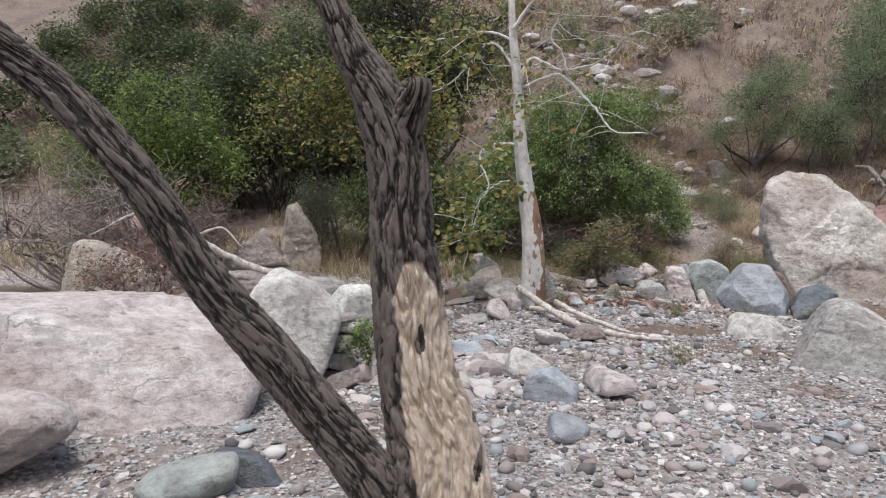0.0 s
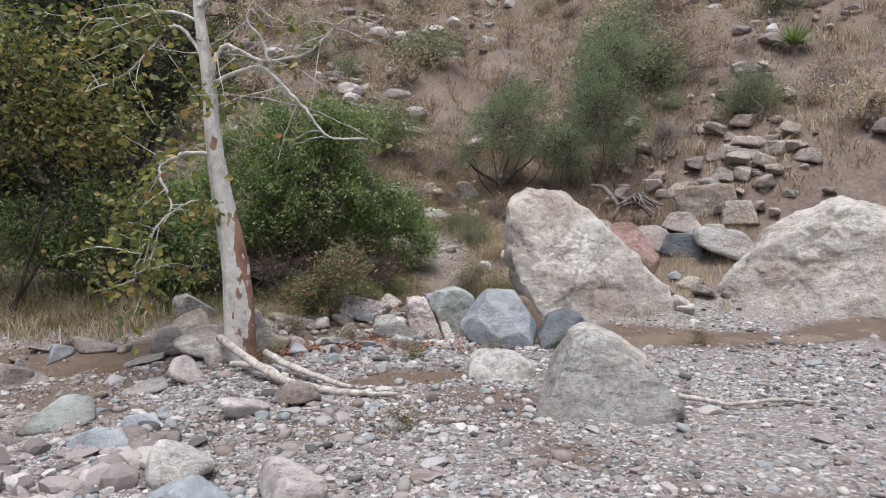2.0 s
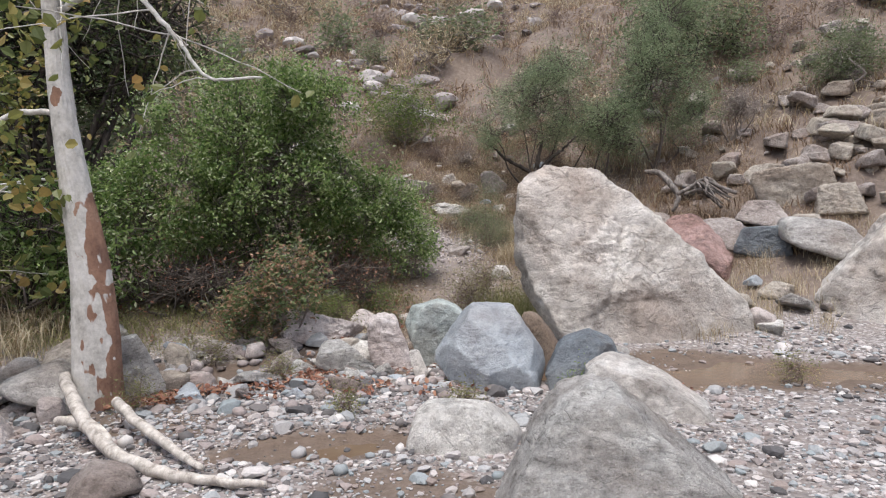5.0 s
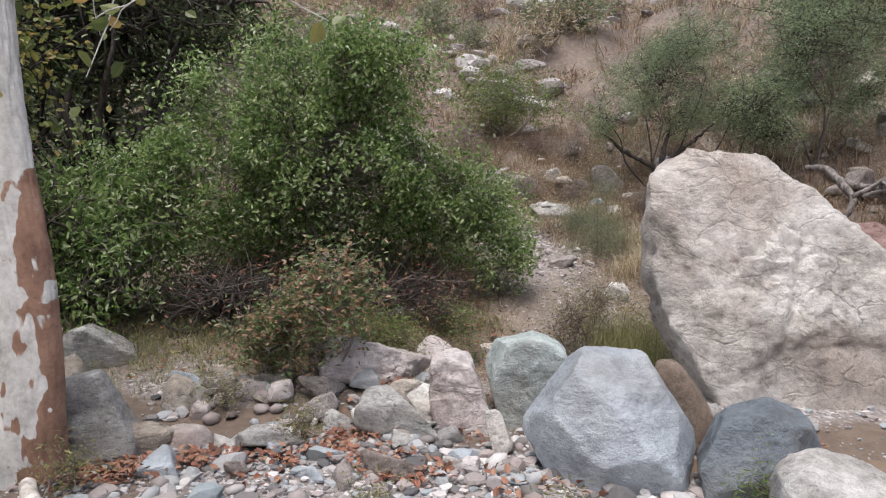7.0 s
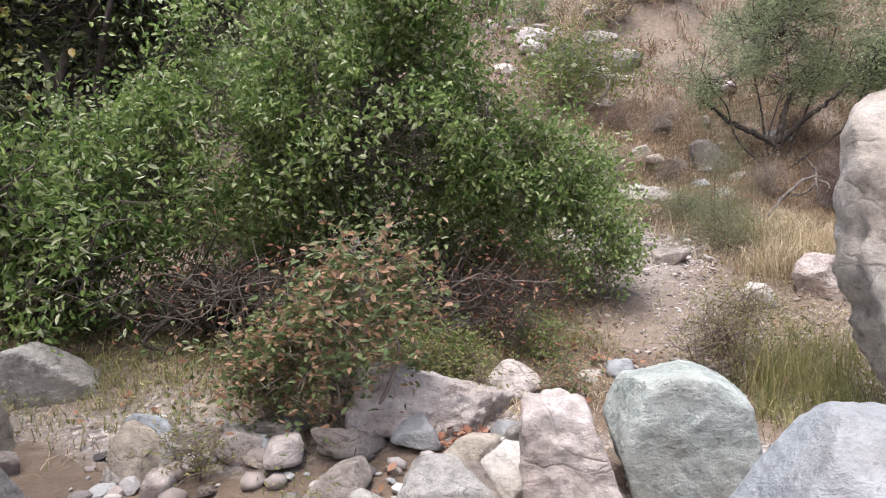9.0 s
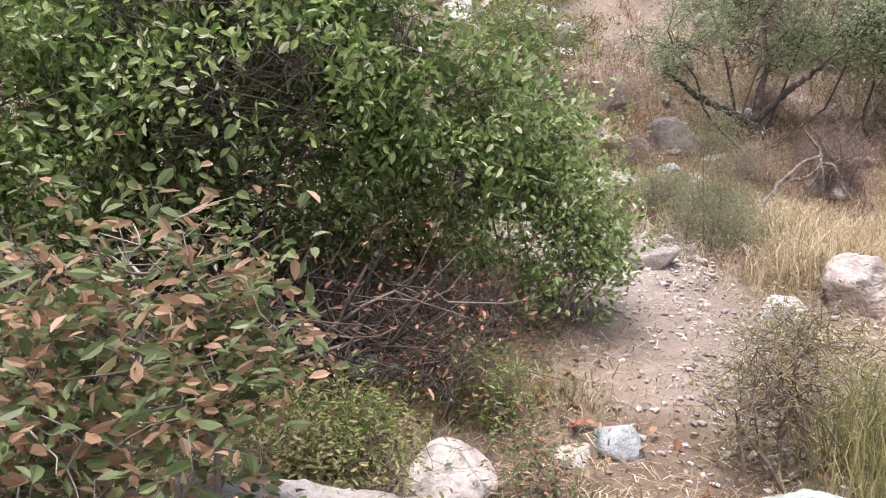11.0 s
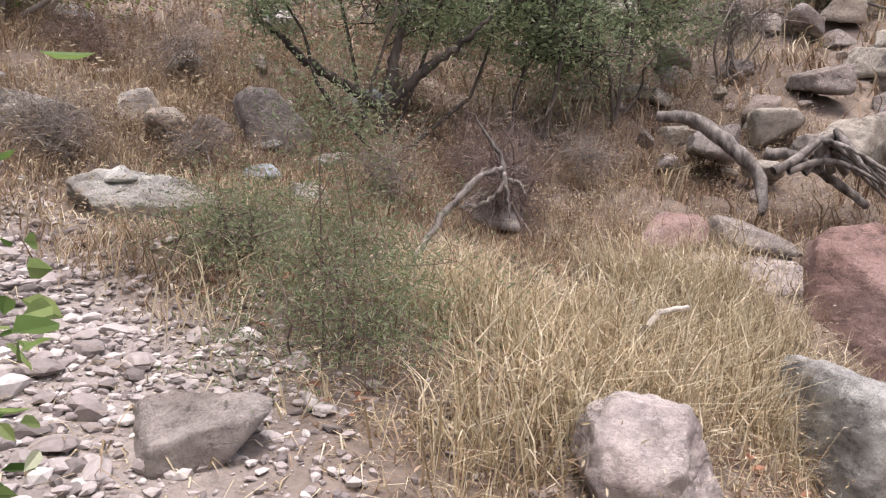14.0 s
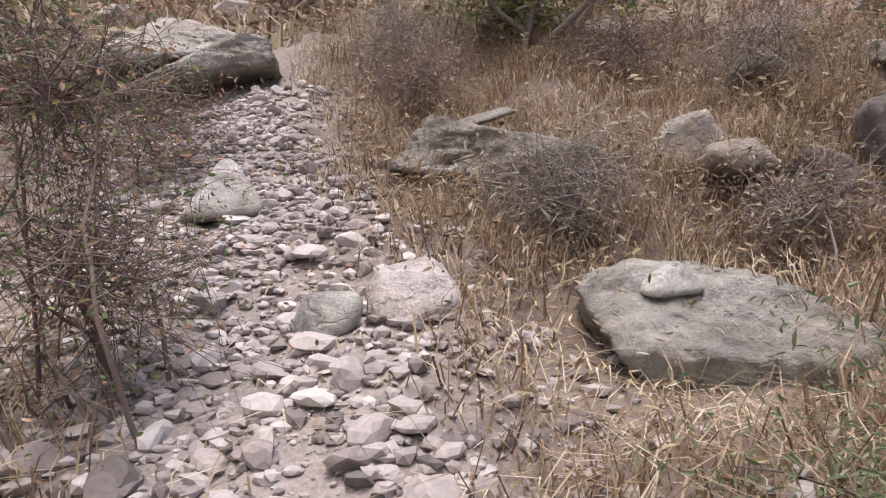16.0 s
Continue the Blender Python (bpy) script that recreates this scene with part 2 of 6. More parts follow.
def boulder(name, label, x, y, w, d, h, material, seed, yaw=0, profile=None, sharp=12, sub=5, rough=0.05, lean=0.0, cuts=9, sink=0.2, crack=0.0, base=None, tip=0, group="", back=0.25, planes=()):
    """A rock whose front foot stands at (x, y), seen along yaw (degrees to the right of +y)."""
    rng = np.random.default_rng(seed)
    sharp, cuts = (sharp * 3.5, max(3, cuts // 2)) if sharp > 8 else (sharp * 1.4, cuts + 3)
    D, F = ico(sub)
    N, H = [], []
    if profile:
        pr = np.array(profile, float) * [w, h]
        c = pr.mean(0)
        area = 0.5 * np.sum(pr[:, 0] * np.roll(pr[:, 1], -1) - np.roll(pr[:, 0], -1) * pr[:, 1])
        for p, q in zip(pr, np.roll(pr, -1, axis=0)):
            e = (q - p) * np.sign(area)
            n = np.array([e[1], (rng.random() - 0.5) * 0.3 * np.linalg.norm(e), -e[0]])
            n /= np.linalg.norm(n)
            N.append(n)
            H.append(max(0.05 * h, abs(np.dot(n[[0, 2]], p - c))))
        f = np.array([0.0, -1.0, lean])
        N += [f / np.linalg.norm(f), np.array([0.0, 1.0, back]) / math.hypot(1, back)]
        H += [d / 2, d / 2]
    else:
        c = np.array([0, h / 2])
        for n in ((1, 0, 0.2), (-1, 0.1, 0.25), (0, -1, 0.3), (0.1, 1, 0.2), (0, 0, 1), (0, 0, -1)):
            n = np.array(n) + rng.normal(size=3) * 0.28
            n /= np.linalg.norm(n)
            N.append(n)
            H.append(np.linalg.norm(n * [w / 2, d / 2, h / 2]))
    for nx, ny, nz, share in planes:
        n = np.array([nx, ny, nz]) / math.sqrt(nx * nx + ny * ny + nz * nz)
        N.append(n)
        H.append(share * np.linalg.norm(n * [w / 2, d / 2, h / 2]))
    N, H = np.array(N), np.array(H)
    angular = sharp > 20
    size = (w * d * h) ** (1 / 3)
    if angular:
        r0 = 1 / np.max(D @ N.T / H, axis=1)
    else:
        r0 = ((np.maximum(D @ N.T, 0) / H) ** sharp).sum(1) ** (-1 / sharp)
    V = D * r0[:, None]
    for count, lo, hi in ((cuts, 0.80, 0.96), (60 if sub > 3 else 16, 0.93, 0.995)):
        level = 1 / np.linalg.norm(V, axis=1)
        power = 160 if angular else 26
        total = np.ones(len(V))
        for k in range(count):
            n = rng.normal(size=3)
            n[2] = n[2] * 0.8 + 0.1
            n /= np.linalg.norm(n)
            rel = np.maximum(D @ n, 0) / (np.max(V @ n) * rng.uniform(lo, hi)) / level
            total = np.maximum(total, rel) if angular else total + rel ** power
        V = V / (total if angular else total ** (1 / power))[:, None]
    q = V / size + rng.random(3) * 50
    amp = 0.6 * fbm3(q * 1.8, 3, seed) + 0.7 * fbm3(q * 5.0, 5, seed + 5, 0.65) - 0.5 * np.abs(fbm3(q * 3.1, 4, seed + 7, 0.6))
    if angular:
        warp = fbm3(q * 1.1, 3, seed + 9)
        bed = (q @ np.array([0.25, 0.2, 1.0])) * 5.5 + warp * 3.0
        amp = amp + 0.30 * (np.abs((bed % 1) - 0.35) - 0.3) + 0.9 * np.clip(0.09 - np.abs(fbm3(q * 1.9, 3, seed + 12)), 0, 1) * -3
    if crack:
        run = q * np.array([1.6, 1.6, 0.9]) + 0.5 * fbm3(q * 2.5, 3, seed + 20)[:, None]
        amp = amp - 2.2 * crack * np.clip(1 - np.abs(vnoise3(run * 1.4, seed + 21)) / 0.03, 0, 1)
        amp = amp - 1.5 * crack * np.clip(1 - np.abs(vnoise3(q * np.array([1.0, 1.0, 2.6]) * 1.5, seed + 23)) / 0.03, 0, 1)
    V = V + D * (amp * rough * size)[:, None]
    V[:, 2] += c[1]
    V[:, 0] += c[0]
    lo, hi = V[:, 2].min(), V[:, 2].max()
    V[:, 2] = (V[:, 2] - lo) * (h * (1 + sink) / (hi - lo)) - h * sink
    V[:, 1] += d * 0.5
    a = radians(-yaw)
    t = radians(tip)
    V[:, [0, 2]] = np.stack([V[:, 0] * math.cos(t) + V[:, 2] * math.sin(t), -V[:, 0] * math.sin(t) + V[:, 2] * math.cos(t)], 1)
    X = V[:, 0] * math.cos(a) - V[:, 1] * math.sin(a)
    Y = V[:, 0] * math.sin(a) + V[:, 1] * math.cos(a)
    V = np.stack([X, Y, V[:, 2]], 1)
    ob = new(name, mesh_from(name, V, F))
    ob.data.materials.append(material)
    ob.location = (x, y, hz(x, y) if base is None else base)
    return tagged(ob, label, "boulder" if name == "boulder" else "rock", group)


# ---------------------------------------------------------------- materials
def nodes_of(name):
    m = bpy.data.materials.new(name)
    m.use_nodes = True
    nt = m.node_tree
    return m, nt, nt.nodes["Principled BSDF"]


def mk(nt, kind, **inputs):
    nd = nt.nodes.new(kind)
    for k, v in inputs.items():
        nd.inputs[k.replace("_", " ")].default_value = v
    return nd


def ramp(nt, source, stops):
    r = nt.nodes.new("ShaderNodeValToRGB")
    el = r.color_ramp.elements
    while len(el) < len(stops):
        el.new(0.5)
    for e, (p, c) in zip(el, stops):
        e.position, e.color = p, (*c, 1) if len(c) == 3 else c
    nt.links.new(source, r.inputs[0])
    return r.outputs[0]


def blend(nt, a, b, fac, mode="MIX"):
    m = nt.nodes.new("ShaderNodeMix")
    m.data_type, m.blend_type = "RGBA", mode
    for sock, v in ((m.inputs[0], fac), (m.inputs[6], a), (m.inputs[7], b)):
        if isinstance(v, (int, float)):
            sock.default_value = v
        elif isinstance(v, tuple):
            sock.default_value = (*v, 1)
        else:
            nt.links.new(v, sock)
    return m.outputs[2]


def noise_node(nt, vec, scale, detail=6, rough=0.6):
    n = mk(nt, "ShaderNodeTexNoise", Scale=scale, Detail=detail, Roughness=rough)
    nt.links.new(vec, n.inputs["Vector"])
    return n.outputs["Fac"]


def bump(nt, bsdf, height_socket, strength, dist, before=None):
    b = mk(nt, "ShaderNodeBump", Strength=strength, Distance=dist)
    nt.links.new(height_socket, b.inputs["Height"])
    if before:
        nt.links.new(before, b.inputs["Normal"])
    nt.links.new(b.outputs[0], bsdf.inputs["Normal"])
    return b.outputs[0]


def rock_material(name, pale, mid, dark, scale=2.5, streak=0.0, rough=0.85, stain=(0.3, 0.24, 0.2), stained=0.35, mottle=1.0):
    m, nt, bs = nodes_of(name)
    vec = nt.nodes.new("ShaderNodeNewGeometry").outputs["Position"]
    mp = nt.nodes.new("ShaderNodeMapping")
    mp.inputs["Rotation"].default_value = (0.3, 0.4, 0.2)
    mp.inputs["Scale"].default_value = (1, 1, 1 + 4 * streak)
    nt.links.new(vec, mp.inputs[0])
    v = mp.outputs[0]
    big = noise_node(nt, v, scale, 8, 0.65)
    col = ramp(nt, big, [(0.3, dark), (0.48, mid), (0.66, pale)])
    spots = noise_node(nt, vec, scale * 9, 6, 0.7)
    col = blend(nt, col, ramp(nt, spots, [(0.33, (0.55, 0.53, 0.52)), (0.50, (1, 1, 1))]), 0.5, "MULTIPLY")
    tone = noise_node(nt, vec, scale * 0.45, 3, 0.5)
    col = blend(nt, col, ramp(nt, tone, [(0.36, (0.80, 0.74, 0.70)), (0.52, (1, 1, 1)), (0.66, (1.12, 1.13, 1.12))]), 0.9, "MULTIPLY")
    patch = ramp(nt, noise_node(nt, vec, scale * 0.7, 5, 0.6), [(0.50, (0, 0, 0)), (0.66, (stained,) * 3)])
    col = blend(nt, col, stain, patch)
    pits = noise_node(nt, v, scale * 4, 12, 0.8)
    col = blend(nt, col, ramp(nt, pits, [(0.36, (0.42, 0.40, 0.39)), (0.44, (1, 1, 1))]), 0.7 * mottle, "MULTIPLY")
    vein = noise_node(nt, v, scale * 2.2, 7, 0.75)
    col = blend(nt, col, ramp(nt, vein, [(0.47, (1, 1, 1)), (0.495, (0.42, 0.40, 0.38)), (0.52, (1, 1, 1))]), 0.22 * mottle, "MULTIPLY")
    wv = nt.nodes.new("ShaderNodeTexNoise")
    wv.inputs["Scale"].default_value, wv.inputs["Detail"].default_value = scale * 1.5, 6
    nt.links.new(vec, wv.inputs["Vector"])
    warp = nt.nodes.new("ShaderNodeVectorMath")
    warp.operation = "MULTIPLY_ADD"
    warp.inputs[1].default_value = (0.7, 0.7, 0.7)
    nt.links.new(wv.outputs["Color"], warp.inputs[0])
    nt.links.new(v, warp.inputs[2])
    cr = mk(nt, "ShaderNodeTexVoronoi", Scale=scale * 1.1)
    cr.feature = "DISTANCE_TO_EDGE"
    nt.links.new(warp.outputs[0], cr.inputs["Vector"])
    crack_c = ramp(nt, cr.outputs["Distance"], [(0.0, (0.30, 0.28, 0.27)), (0.022, (1, 1, 1))])
    crack_on = ramp(nt, noise_node(nt, vec, scale * 0.9, 3, 0.5), [(0.56, (0, 0, 0)), (0.66, (0.75 * mottle,) * 3)])
    col = blend(nt, col, crack_c, crack_on, "MULTIPLY")
    mid_n = noise_node(nt, vec, scale * 6, 12, 0.72)
    col = blend(nt, col, ramp(nt, mid_n, [(0.38, (0.68, 0.66, 0.65)), (0.5, (1, 1, 1)), (0.62, (1.25, 1.25, 1.25))]), 0.7 * mottle, "MULTIPLY")
    grain = noise_node(nt, vec, 90, 3, 0.6)
    col = blend(nt, col, ramp(nt, grain, [(0.3, (0.7, 0.7, 0.7)), (0.55, (1, 1, 1))]), 0.45, "MULTIPLY")
    nt.links.new(col, bs.inputs["Base Color"])
    bs.inputs["Roughness"].default_value = rough
    b1 = bump(nt, bs, big, 0.8, 0.08)
    b2 = bump(nt, bs, spots, 0.7 * mottle, 0.03, b1)
    b3 = bump(nt, bs, pits, 0.7 * mottle, 0.03, b2)
    b3 = bump(nt, bs, mid_n, 0.8 * mottle, 0.035, b3)
    b3 = bump(nt, bs, crack_c, 0.5 * mottle, 0.03, b3)
    bump(nt, bs, grain, 0.5, 0.004, b3)
    return m


def island_material(name, stops, rough=0.6, translucent=0.0, grain=0.3, per_object=False):
    """Colour that differs from piece to piece."""
    m, nt, bs = nodes_of(name)
    if per_object:
        rnd = nt.nodes.new("ShaderNodeObjectInfo").outputs["Random"]
    else:
        rnd = nt.nodes.new("ShaderNodeNewGeometry").outputs["Random Per Island"]
    col = ramp(nt, rnd, stops)
    vec = nt.nodes.new("ShaderNodeTexCoord").outputs["Object"]
    col = blend(nt, col, ramp(nt, noise_node(nt, vec, 60, 4, 0.7), [(0.3, (0.5, 0.5, 0.5)), (0.62, (1, 1, 1))]), grain, "MULTIPLY")
    col = blend(nt, col, ramp(nt, noise_node(nt, vec, 0.9, 3, 0.5), [(0.35, (0.72, 0.72, 0.70)), (0.62, (1, 1, 1))]), 0.6, "MULTIPLY")
    nt.links.new(col, bs.inputs["Base Color"])
    bs.inputs["Roughness"].default_value = rough
    if translucent:
        tr = nt.nodes.new("ShaderNodeBsdfTranslucent")
        nt.links.new(col, tr.inputs[0])
        mx = nt.nodes.new("ShaderNodeMixShader")
        mx.inputs[0].default_value = translucent
        nt.links.new(bs.outputs[0], mx.inputs[1])
        nt.links.new(tr.outputs[0], mx.inputs[2])
        nt.links.new(mx.outputs[0], nt.nodes["Material Output"].inputs[0])
    return m


def bark_material(name, dark, mid, pale, stretch=0.25, scale=14, patch=None, depth=0.03, ridged=False):
    """Furrowed bark; with a patch colour, the places marked bare on the mesh show it."""
    m, nt, bs = nodes_of(name)
    vec = nt.nodes.new("ShaderNodeTexCoord").outputs["Object"]
    mp = nt.nodes.new("ShaderNodeMapping")
    mp.inputs["Scale"].default_value = (1, 1, stretch)
    nt.links.new(vec, mp.inputs[0])
    n = noise_node(nt, mp.outputs[0], scale, 8, 0.65)
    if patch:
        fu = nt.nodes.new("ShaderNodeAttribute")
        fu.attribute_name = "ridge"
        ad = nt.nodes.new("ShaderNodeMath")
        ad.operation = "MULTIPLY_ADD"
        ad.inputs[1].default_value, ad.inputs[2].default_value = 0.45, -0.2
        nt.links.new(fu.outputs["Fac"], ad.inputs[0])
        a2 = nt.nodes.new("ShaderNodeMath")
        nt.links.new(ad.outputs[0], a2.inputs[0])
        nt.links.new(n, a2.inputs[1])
        # ridged: colour follows the relief mask, darkest down in the furrows
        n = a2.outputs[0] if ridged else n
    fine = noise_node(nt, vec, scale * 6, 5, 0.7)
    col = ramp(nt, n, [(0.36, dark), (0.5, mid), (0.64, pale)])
    col = blend(nt, col, ramp(nt, fine, [(0.3, (0.6, 0.6, 0.6)), (0.6, (1, 1, 1))]), 0.6, "MULTIPLY")
    if patch:
        at = nt.nodes.new("ShaderNodeAttribute")
        at.attribute_name = "bare"
        wood = ramp(nt, noise_node(nt, mp.outputs[0], scale * 0.6, 8, 0.7), [(0.32, patch[1]), (0.52, patch[0]), (0.7, patch[2])])
        wood = blend(nt, wood, ramp(nt, fine, [(0.32, (0.62, 0.58, 0.55)), (0.5, (1, 1, 1))]), 0.7, "MULTIPLY")
        edge = ramp(nt, at.outputs["Fac"], [(0.42, (0, 0, 0)), (0.55, (1, 1, 1))])
        col = blend(nt, col, wood, edge)
    nt.links.new(col, bs.inputs["Base Color"])
    bs.inputs["Roughness"].default_value = 0.85
    b1 = bump(nt, bs, n, 0.9, depth)
    bump(nt, bs, fine, 0.5, 0.006, b1)
    return m


PINK_WHITE = rock_material("pale_pink_stone", (0.76, 0.715, 0.695), (0.64, 0.575, 0.555), (0.38, 0.335, 0.32), 1.6, 0.3)
CREAM = rock_material("cream_stone", (0.77, 0.75, 0.71), (0.62, 0.59, 0.545), (0.31, 0.28, 0.25), 1.4, 0.2, stain=(0.34, 0.26, 0.21))
WHITE_STONE = rock_material("white_stone", (0.80, 0.785, 0.75), (0.66, 0.645, 0.61), (0.30, 0.29, 0.275), 2.0, 0.1)
GREY_STONE = rock_material("grey_stone", (0.64, 0.635, 0.61), (0.50, 0.49, 0.47), (0.27, 0.26, 0.25), 2.5, 0.6)
GREEN_STONE = rock_material("grey_green_stone", (0.50, 0.555, 0.54), (0.40, 0.455, 0.44), (0.20, 0.225, 0.22), 3.0, 0.1, stain=(0.44, 0.42, 0.38), mottle=0.5)
BLUE_STONE = rock_material("blue_grey_stone", (0.47, 0.515, 0.55), (0.36, 0.40, 0.435), (0.17, 0.19, 0.21), 2.2, 0.1, rough=0.5, stain=(0.20, 0.21, 0.22), mottle=0.35)
DARK_BLUE = rock_material("dark_slate_stone", (0.20, 0.235, 0.26), (0.12, 0.14, 0.16), (0.055, 0.06, 0.07), 3.0, 0.1, rough=0.5, stain=(0.17, 0.14, 0.11), mottle=0.4)
BROWN_STONE = rock_material("brown_stone", (0.38, 0.30, 0.235), (0.30, 0.235, 0.18), (0.18, 0.14, 0.11), 3.0, 0.0)
TAN_STONE = rock_material("tan_stone", (0.60, 0.555, 0.48), (0.47, 0.425, 0.365), (0.23, 0.205, 0.175), 2.0, 0.2)
LEDGE_STONE = rock_material("lichen_grey_ledge_stone", (0.66, 0.65, 0.60), (0.51, 0.495, 0.455), (0.23, 0.22, 0.20), 3.0, 0.5)
RED_STONE = rock_material("red_stone", (0.50, 0.355, 0.33), (0.40, 0.265, 0.24), (0.20, 0.14, 0.13), 2.0, 0.2, stain=(0.2, 0.16, 0.15))
DUSTY_STONE = rock_material("dusty_brown_grey_stone", (0.50, 0.455, 0.43), (0.39, 0.345, 0.32), (0.19, 0.165, 0.15), 2.5, 0.2)

BUSH_LEAF = island_material("glossy_green_leaves", [(0, (0.08, 0.16, 0.04)), (0.4, (0.22, 0.335, 0.10)), (0.8, (0.40, 0.51, 0.20)), (1, (0.68, 0.72, 0.52))], 0.34, 0.5)
DARK_LEAF = island_material("dark_oak_leaves", [(0, (0.05, 0.08, 0.03)), (0.6, (0.10, 0.14, 0.055)), (1, (0.19, 0.21, 0.09))], 0.5, 0.35)
GREY_LEAF = island_material("grey_green_leaves", [(0, (0.15, 0.20, 0.10)), (0.6, (0.27, 0.325, 0.18)), (1, (0.40, 0.44, 0.29))], 0.6, 0.45)
FEATHER_LEAF = island_material("feathery_grey_green_leaves", [(0, (0.15, 0.21, 0.11)), (0.5, (0.30, 0.38, 0.22)), (0.85, (0.42, 0.50, 0.30)), (1, (0.56, 0.60, 0.42))], 0.6, 0.5)
BRIGHT_LEAF = island_material("bright_green_leaves", [(0, (0.11, 0.18, 0.04)), (0.6, (0.21, 0.30, 0.075)), (1, (0.32, 0.39, 0.13))], 0.5, 0.4)
AUTUMN_LEAF = island_material("yellowing_leaves", [(0, (0.11, 0.15, 0.045)), (0.5, (0.22, 0.25, 0.075)), (0.85, (0.37, 0.33, 0.10)), (1, (0.44, 0.28, 0.10))], 0.5, 0.4)
RUST_LEAF = island_material("green_and_rust_leaves", [(0, (0.12, 0.18, 0.07)), (0.55, (0.23, 0.29, 0.13)), (0.7, (0.42, 0.27, 0.17)), (1, (0.55, 0.34, 0.23))], 0.5, 0.4)
STRAW = island_material("straw", [(0, (0.30, 0.22, 0.13)), (0.5, (0.60, 0.50, 0.33)), (1, (0.86, 0.79, 0.62))], 0.7, 0.35)
RUST_GRASS = island_material("rusty_dry_weed", [(0, (0.16, 0.10, 0.065)), (0.45, (0.33, 0.225, 0.15)), (0.8, (0.52, 0.40, 0.28)), (1, (0.66, 0.55, 0.42))], 0.75, 0.25)
GREEN_GRASS = island_material("half_green_grass", [(0, (0.17, 0.20, 0.07)), (0.6, (0.29, 0.29, 0.12)), (1, (0.45, 0.40, 0.21))], 0.7, 0.3)
LITTER = island_material("fallen_red_brown_leaves", [(0, (0.16, 0.065, 0.04)), (0.6, (0.30, 0.12, 0.07)), (1, (0.42, 0.26, 0.17))], 0.7, 0.1)
TWIG = island_material("grey_twigs", [(0, (0.16, 0.13, 0.11)), (0.6, (0.30, 0.26, 0.235)), (1, (0.46, 0.42, 0.39))], 0.85)
RED_TWIG = island_material("red_brown_twigs", [(0, (0.12, 0.085, 0.075)), (0.6, (0.23, 0.17, 0.15)), (1, (0.35, 0.28, 0.25))], 0.85)
DARK_TWIG = island_material("dark_brown_twigs", [(0, (0.05, 0.04, 0.033)), (0.6, (0.10, 0.08, 0.068)), (1, (0.19, 0.16, 0.14))], 0.85)
DARK_BARK = bark_material("dark_brown_bark", (0.025, 0.02, 0.018), (0.06, 0.05, 0.042), (0.12, 0.10, 0.085), 0.3, 12)
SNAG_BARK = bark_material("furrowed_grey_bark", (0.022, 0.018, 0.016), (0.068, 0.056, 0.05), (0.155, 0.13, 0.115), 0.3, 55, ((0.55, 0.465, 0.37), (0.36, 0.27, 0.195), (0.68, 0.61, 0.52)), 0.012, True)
WHITE_BARK = bark_material("peeling_white_bark", (0.36, 0.35, 0.32), (0.62, 0.61, 0.57), (0.72, 0.71, 0.68), 0.8, 5, ((0.30, 0.175, 0.12), (0.13, 0.07, 0.05), (0.42, 0.28, 0.20)), 0.01)
PALE_WOOD = bark_material("bleached_driftwood", (0.28, 0.25, 0.22), (0.50, 0.46, 0.41), (0.66, 0.62, 0.57), 0.4, 16, None, 0.01)
GREY_WOOD = bark_material("weathered_grey_wood", (0.06, 0.05, 0.045), (0.17, 0.15, 0.135), (0.32, 0.29, 0.265), 0.4, 14, None, 0.02)
GRAVEL_STOPS = [(0, (0.08, 0.08, 0.085)), (0.14, (0.19, 0.175, 0.17)), (0.3, (0.40, 0.345, 0.33)), (0.42, (0.27, 0.22, 0.195)), (0.56, (0.45, 0.445, 0.445)), (0.7, (0.29, 0.335, 0.35)), (0.84, (0.52, 0.475, 0.46)), (1, (0.68, 0.66, 0.64))]
GRAVEL = island_material("mixed_river_gravel", GRAVEL_STOPS, 0.8, 0, 0.5)
COBBLE = island_material("river_cobbles", GRAVEL_STOPS, 0.8, 0, 0.6, True)
SCREE = island_material("pale_broken_stone", [(0, (0.16, 0.14, 0.135)), (0.35, (0.37, 0.325, 0.315)), (0.75, (0.50, 0.455, 0.445)), (1, (0.66, 0.63, 0.615))], 0.85, 0, 0.5)

# ground: gravel bed, brown silt, dry earth and pale path, by the masks on the mesh
GROUND, nt, bs = nodes_of("wash_ground")
geo = nt.nodes.new("ShaderNodeNewGeometry").outputs["Position"]
att = nt.nodes.new("ShaderNodeAttribute")
att.attribute_name = "zone"
sep = nt.nodes.new("ShaderNodeSeparateColor")
nt.links.new(att.outputs["Color"], sep.inputs[0])
vor = mk(nt, "ShaderNodeTexVoronoi", Scale=34.0)
nt.links.new(geo, vor.inputs["Vector"])
vsep = nt.nodes.new("ShaderNodeSeparateColor")
nt.links.new(vor.outputs["Color"], vsep.inputs[0])
n_mid, n_big, n_fine = noise_node(nt, geo, 9, 6, 0.65), noise_node(nt, geo, 0.8, 6, 0.6), noise_node(nt, geo, 70, 5, 0.7)
pebbly = ramp(nt, vsep.outputs[0], [(0, (0.11, 0.10, 0.098)), (0.5, (0.25, 0.225, 0.212)), (0.8, (0.33, 0.315, 0.31)), (1, (0.58, 0.55, 0.53))])
sand = ramp(nt, n_fine, [(0.3, (0.14, 0.115, 0.10)), (0.7, (0.29, 0.25, 0.225))])
gravel_c = blend(nt, sand, pebbly, ramp(nt, n_mid, [(0.36, (0.2, 0.2, 0.2)), (0.55, (1, 1, 1))]))
silt = ramp(nt, n_mid, [(0.3, (0.10, 0.072, 0.053)), (0.7, (0.165, 0.122, 0.092))])
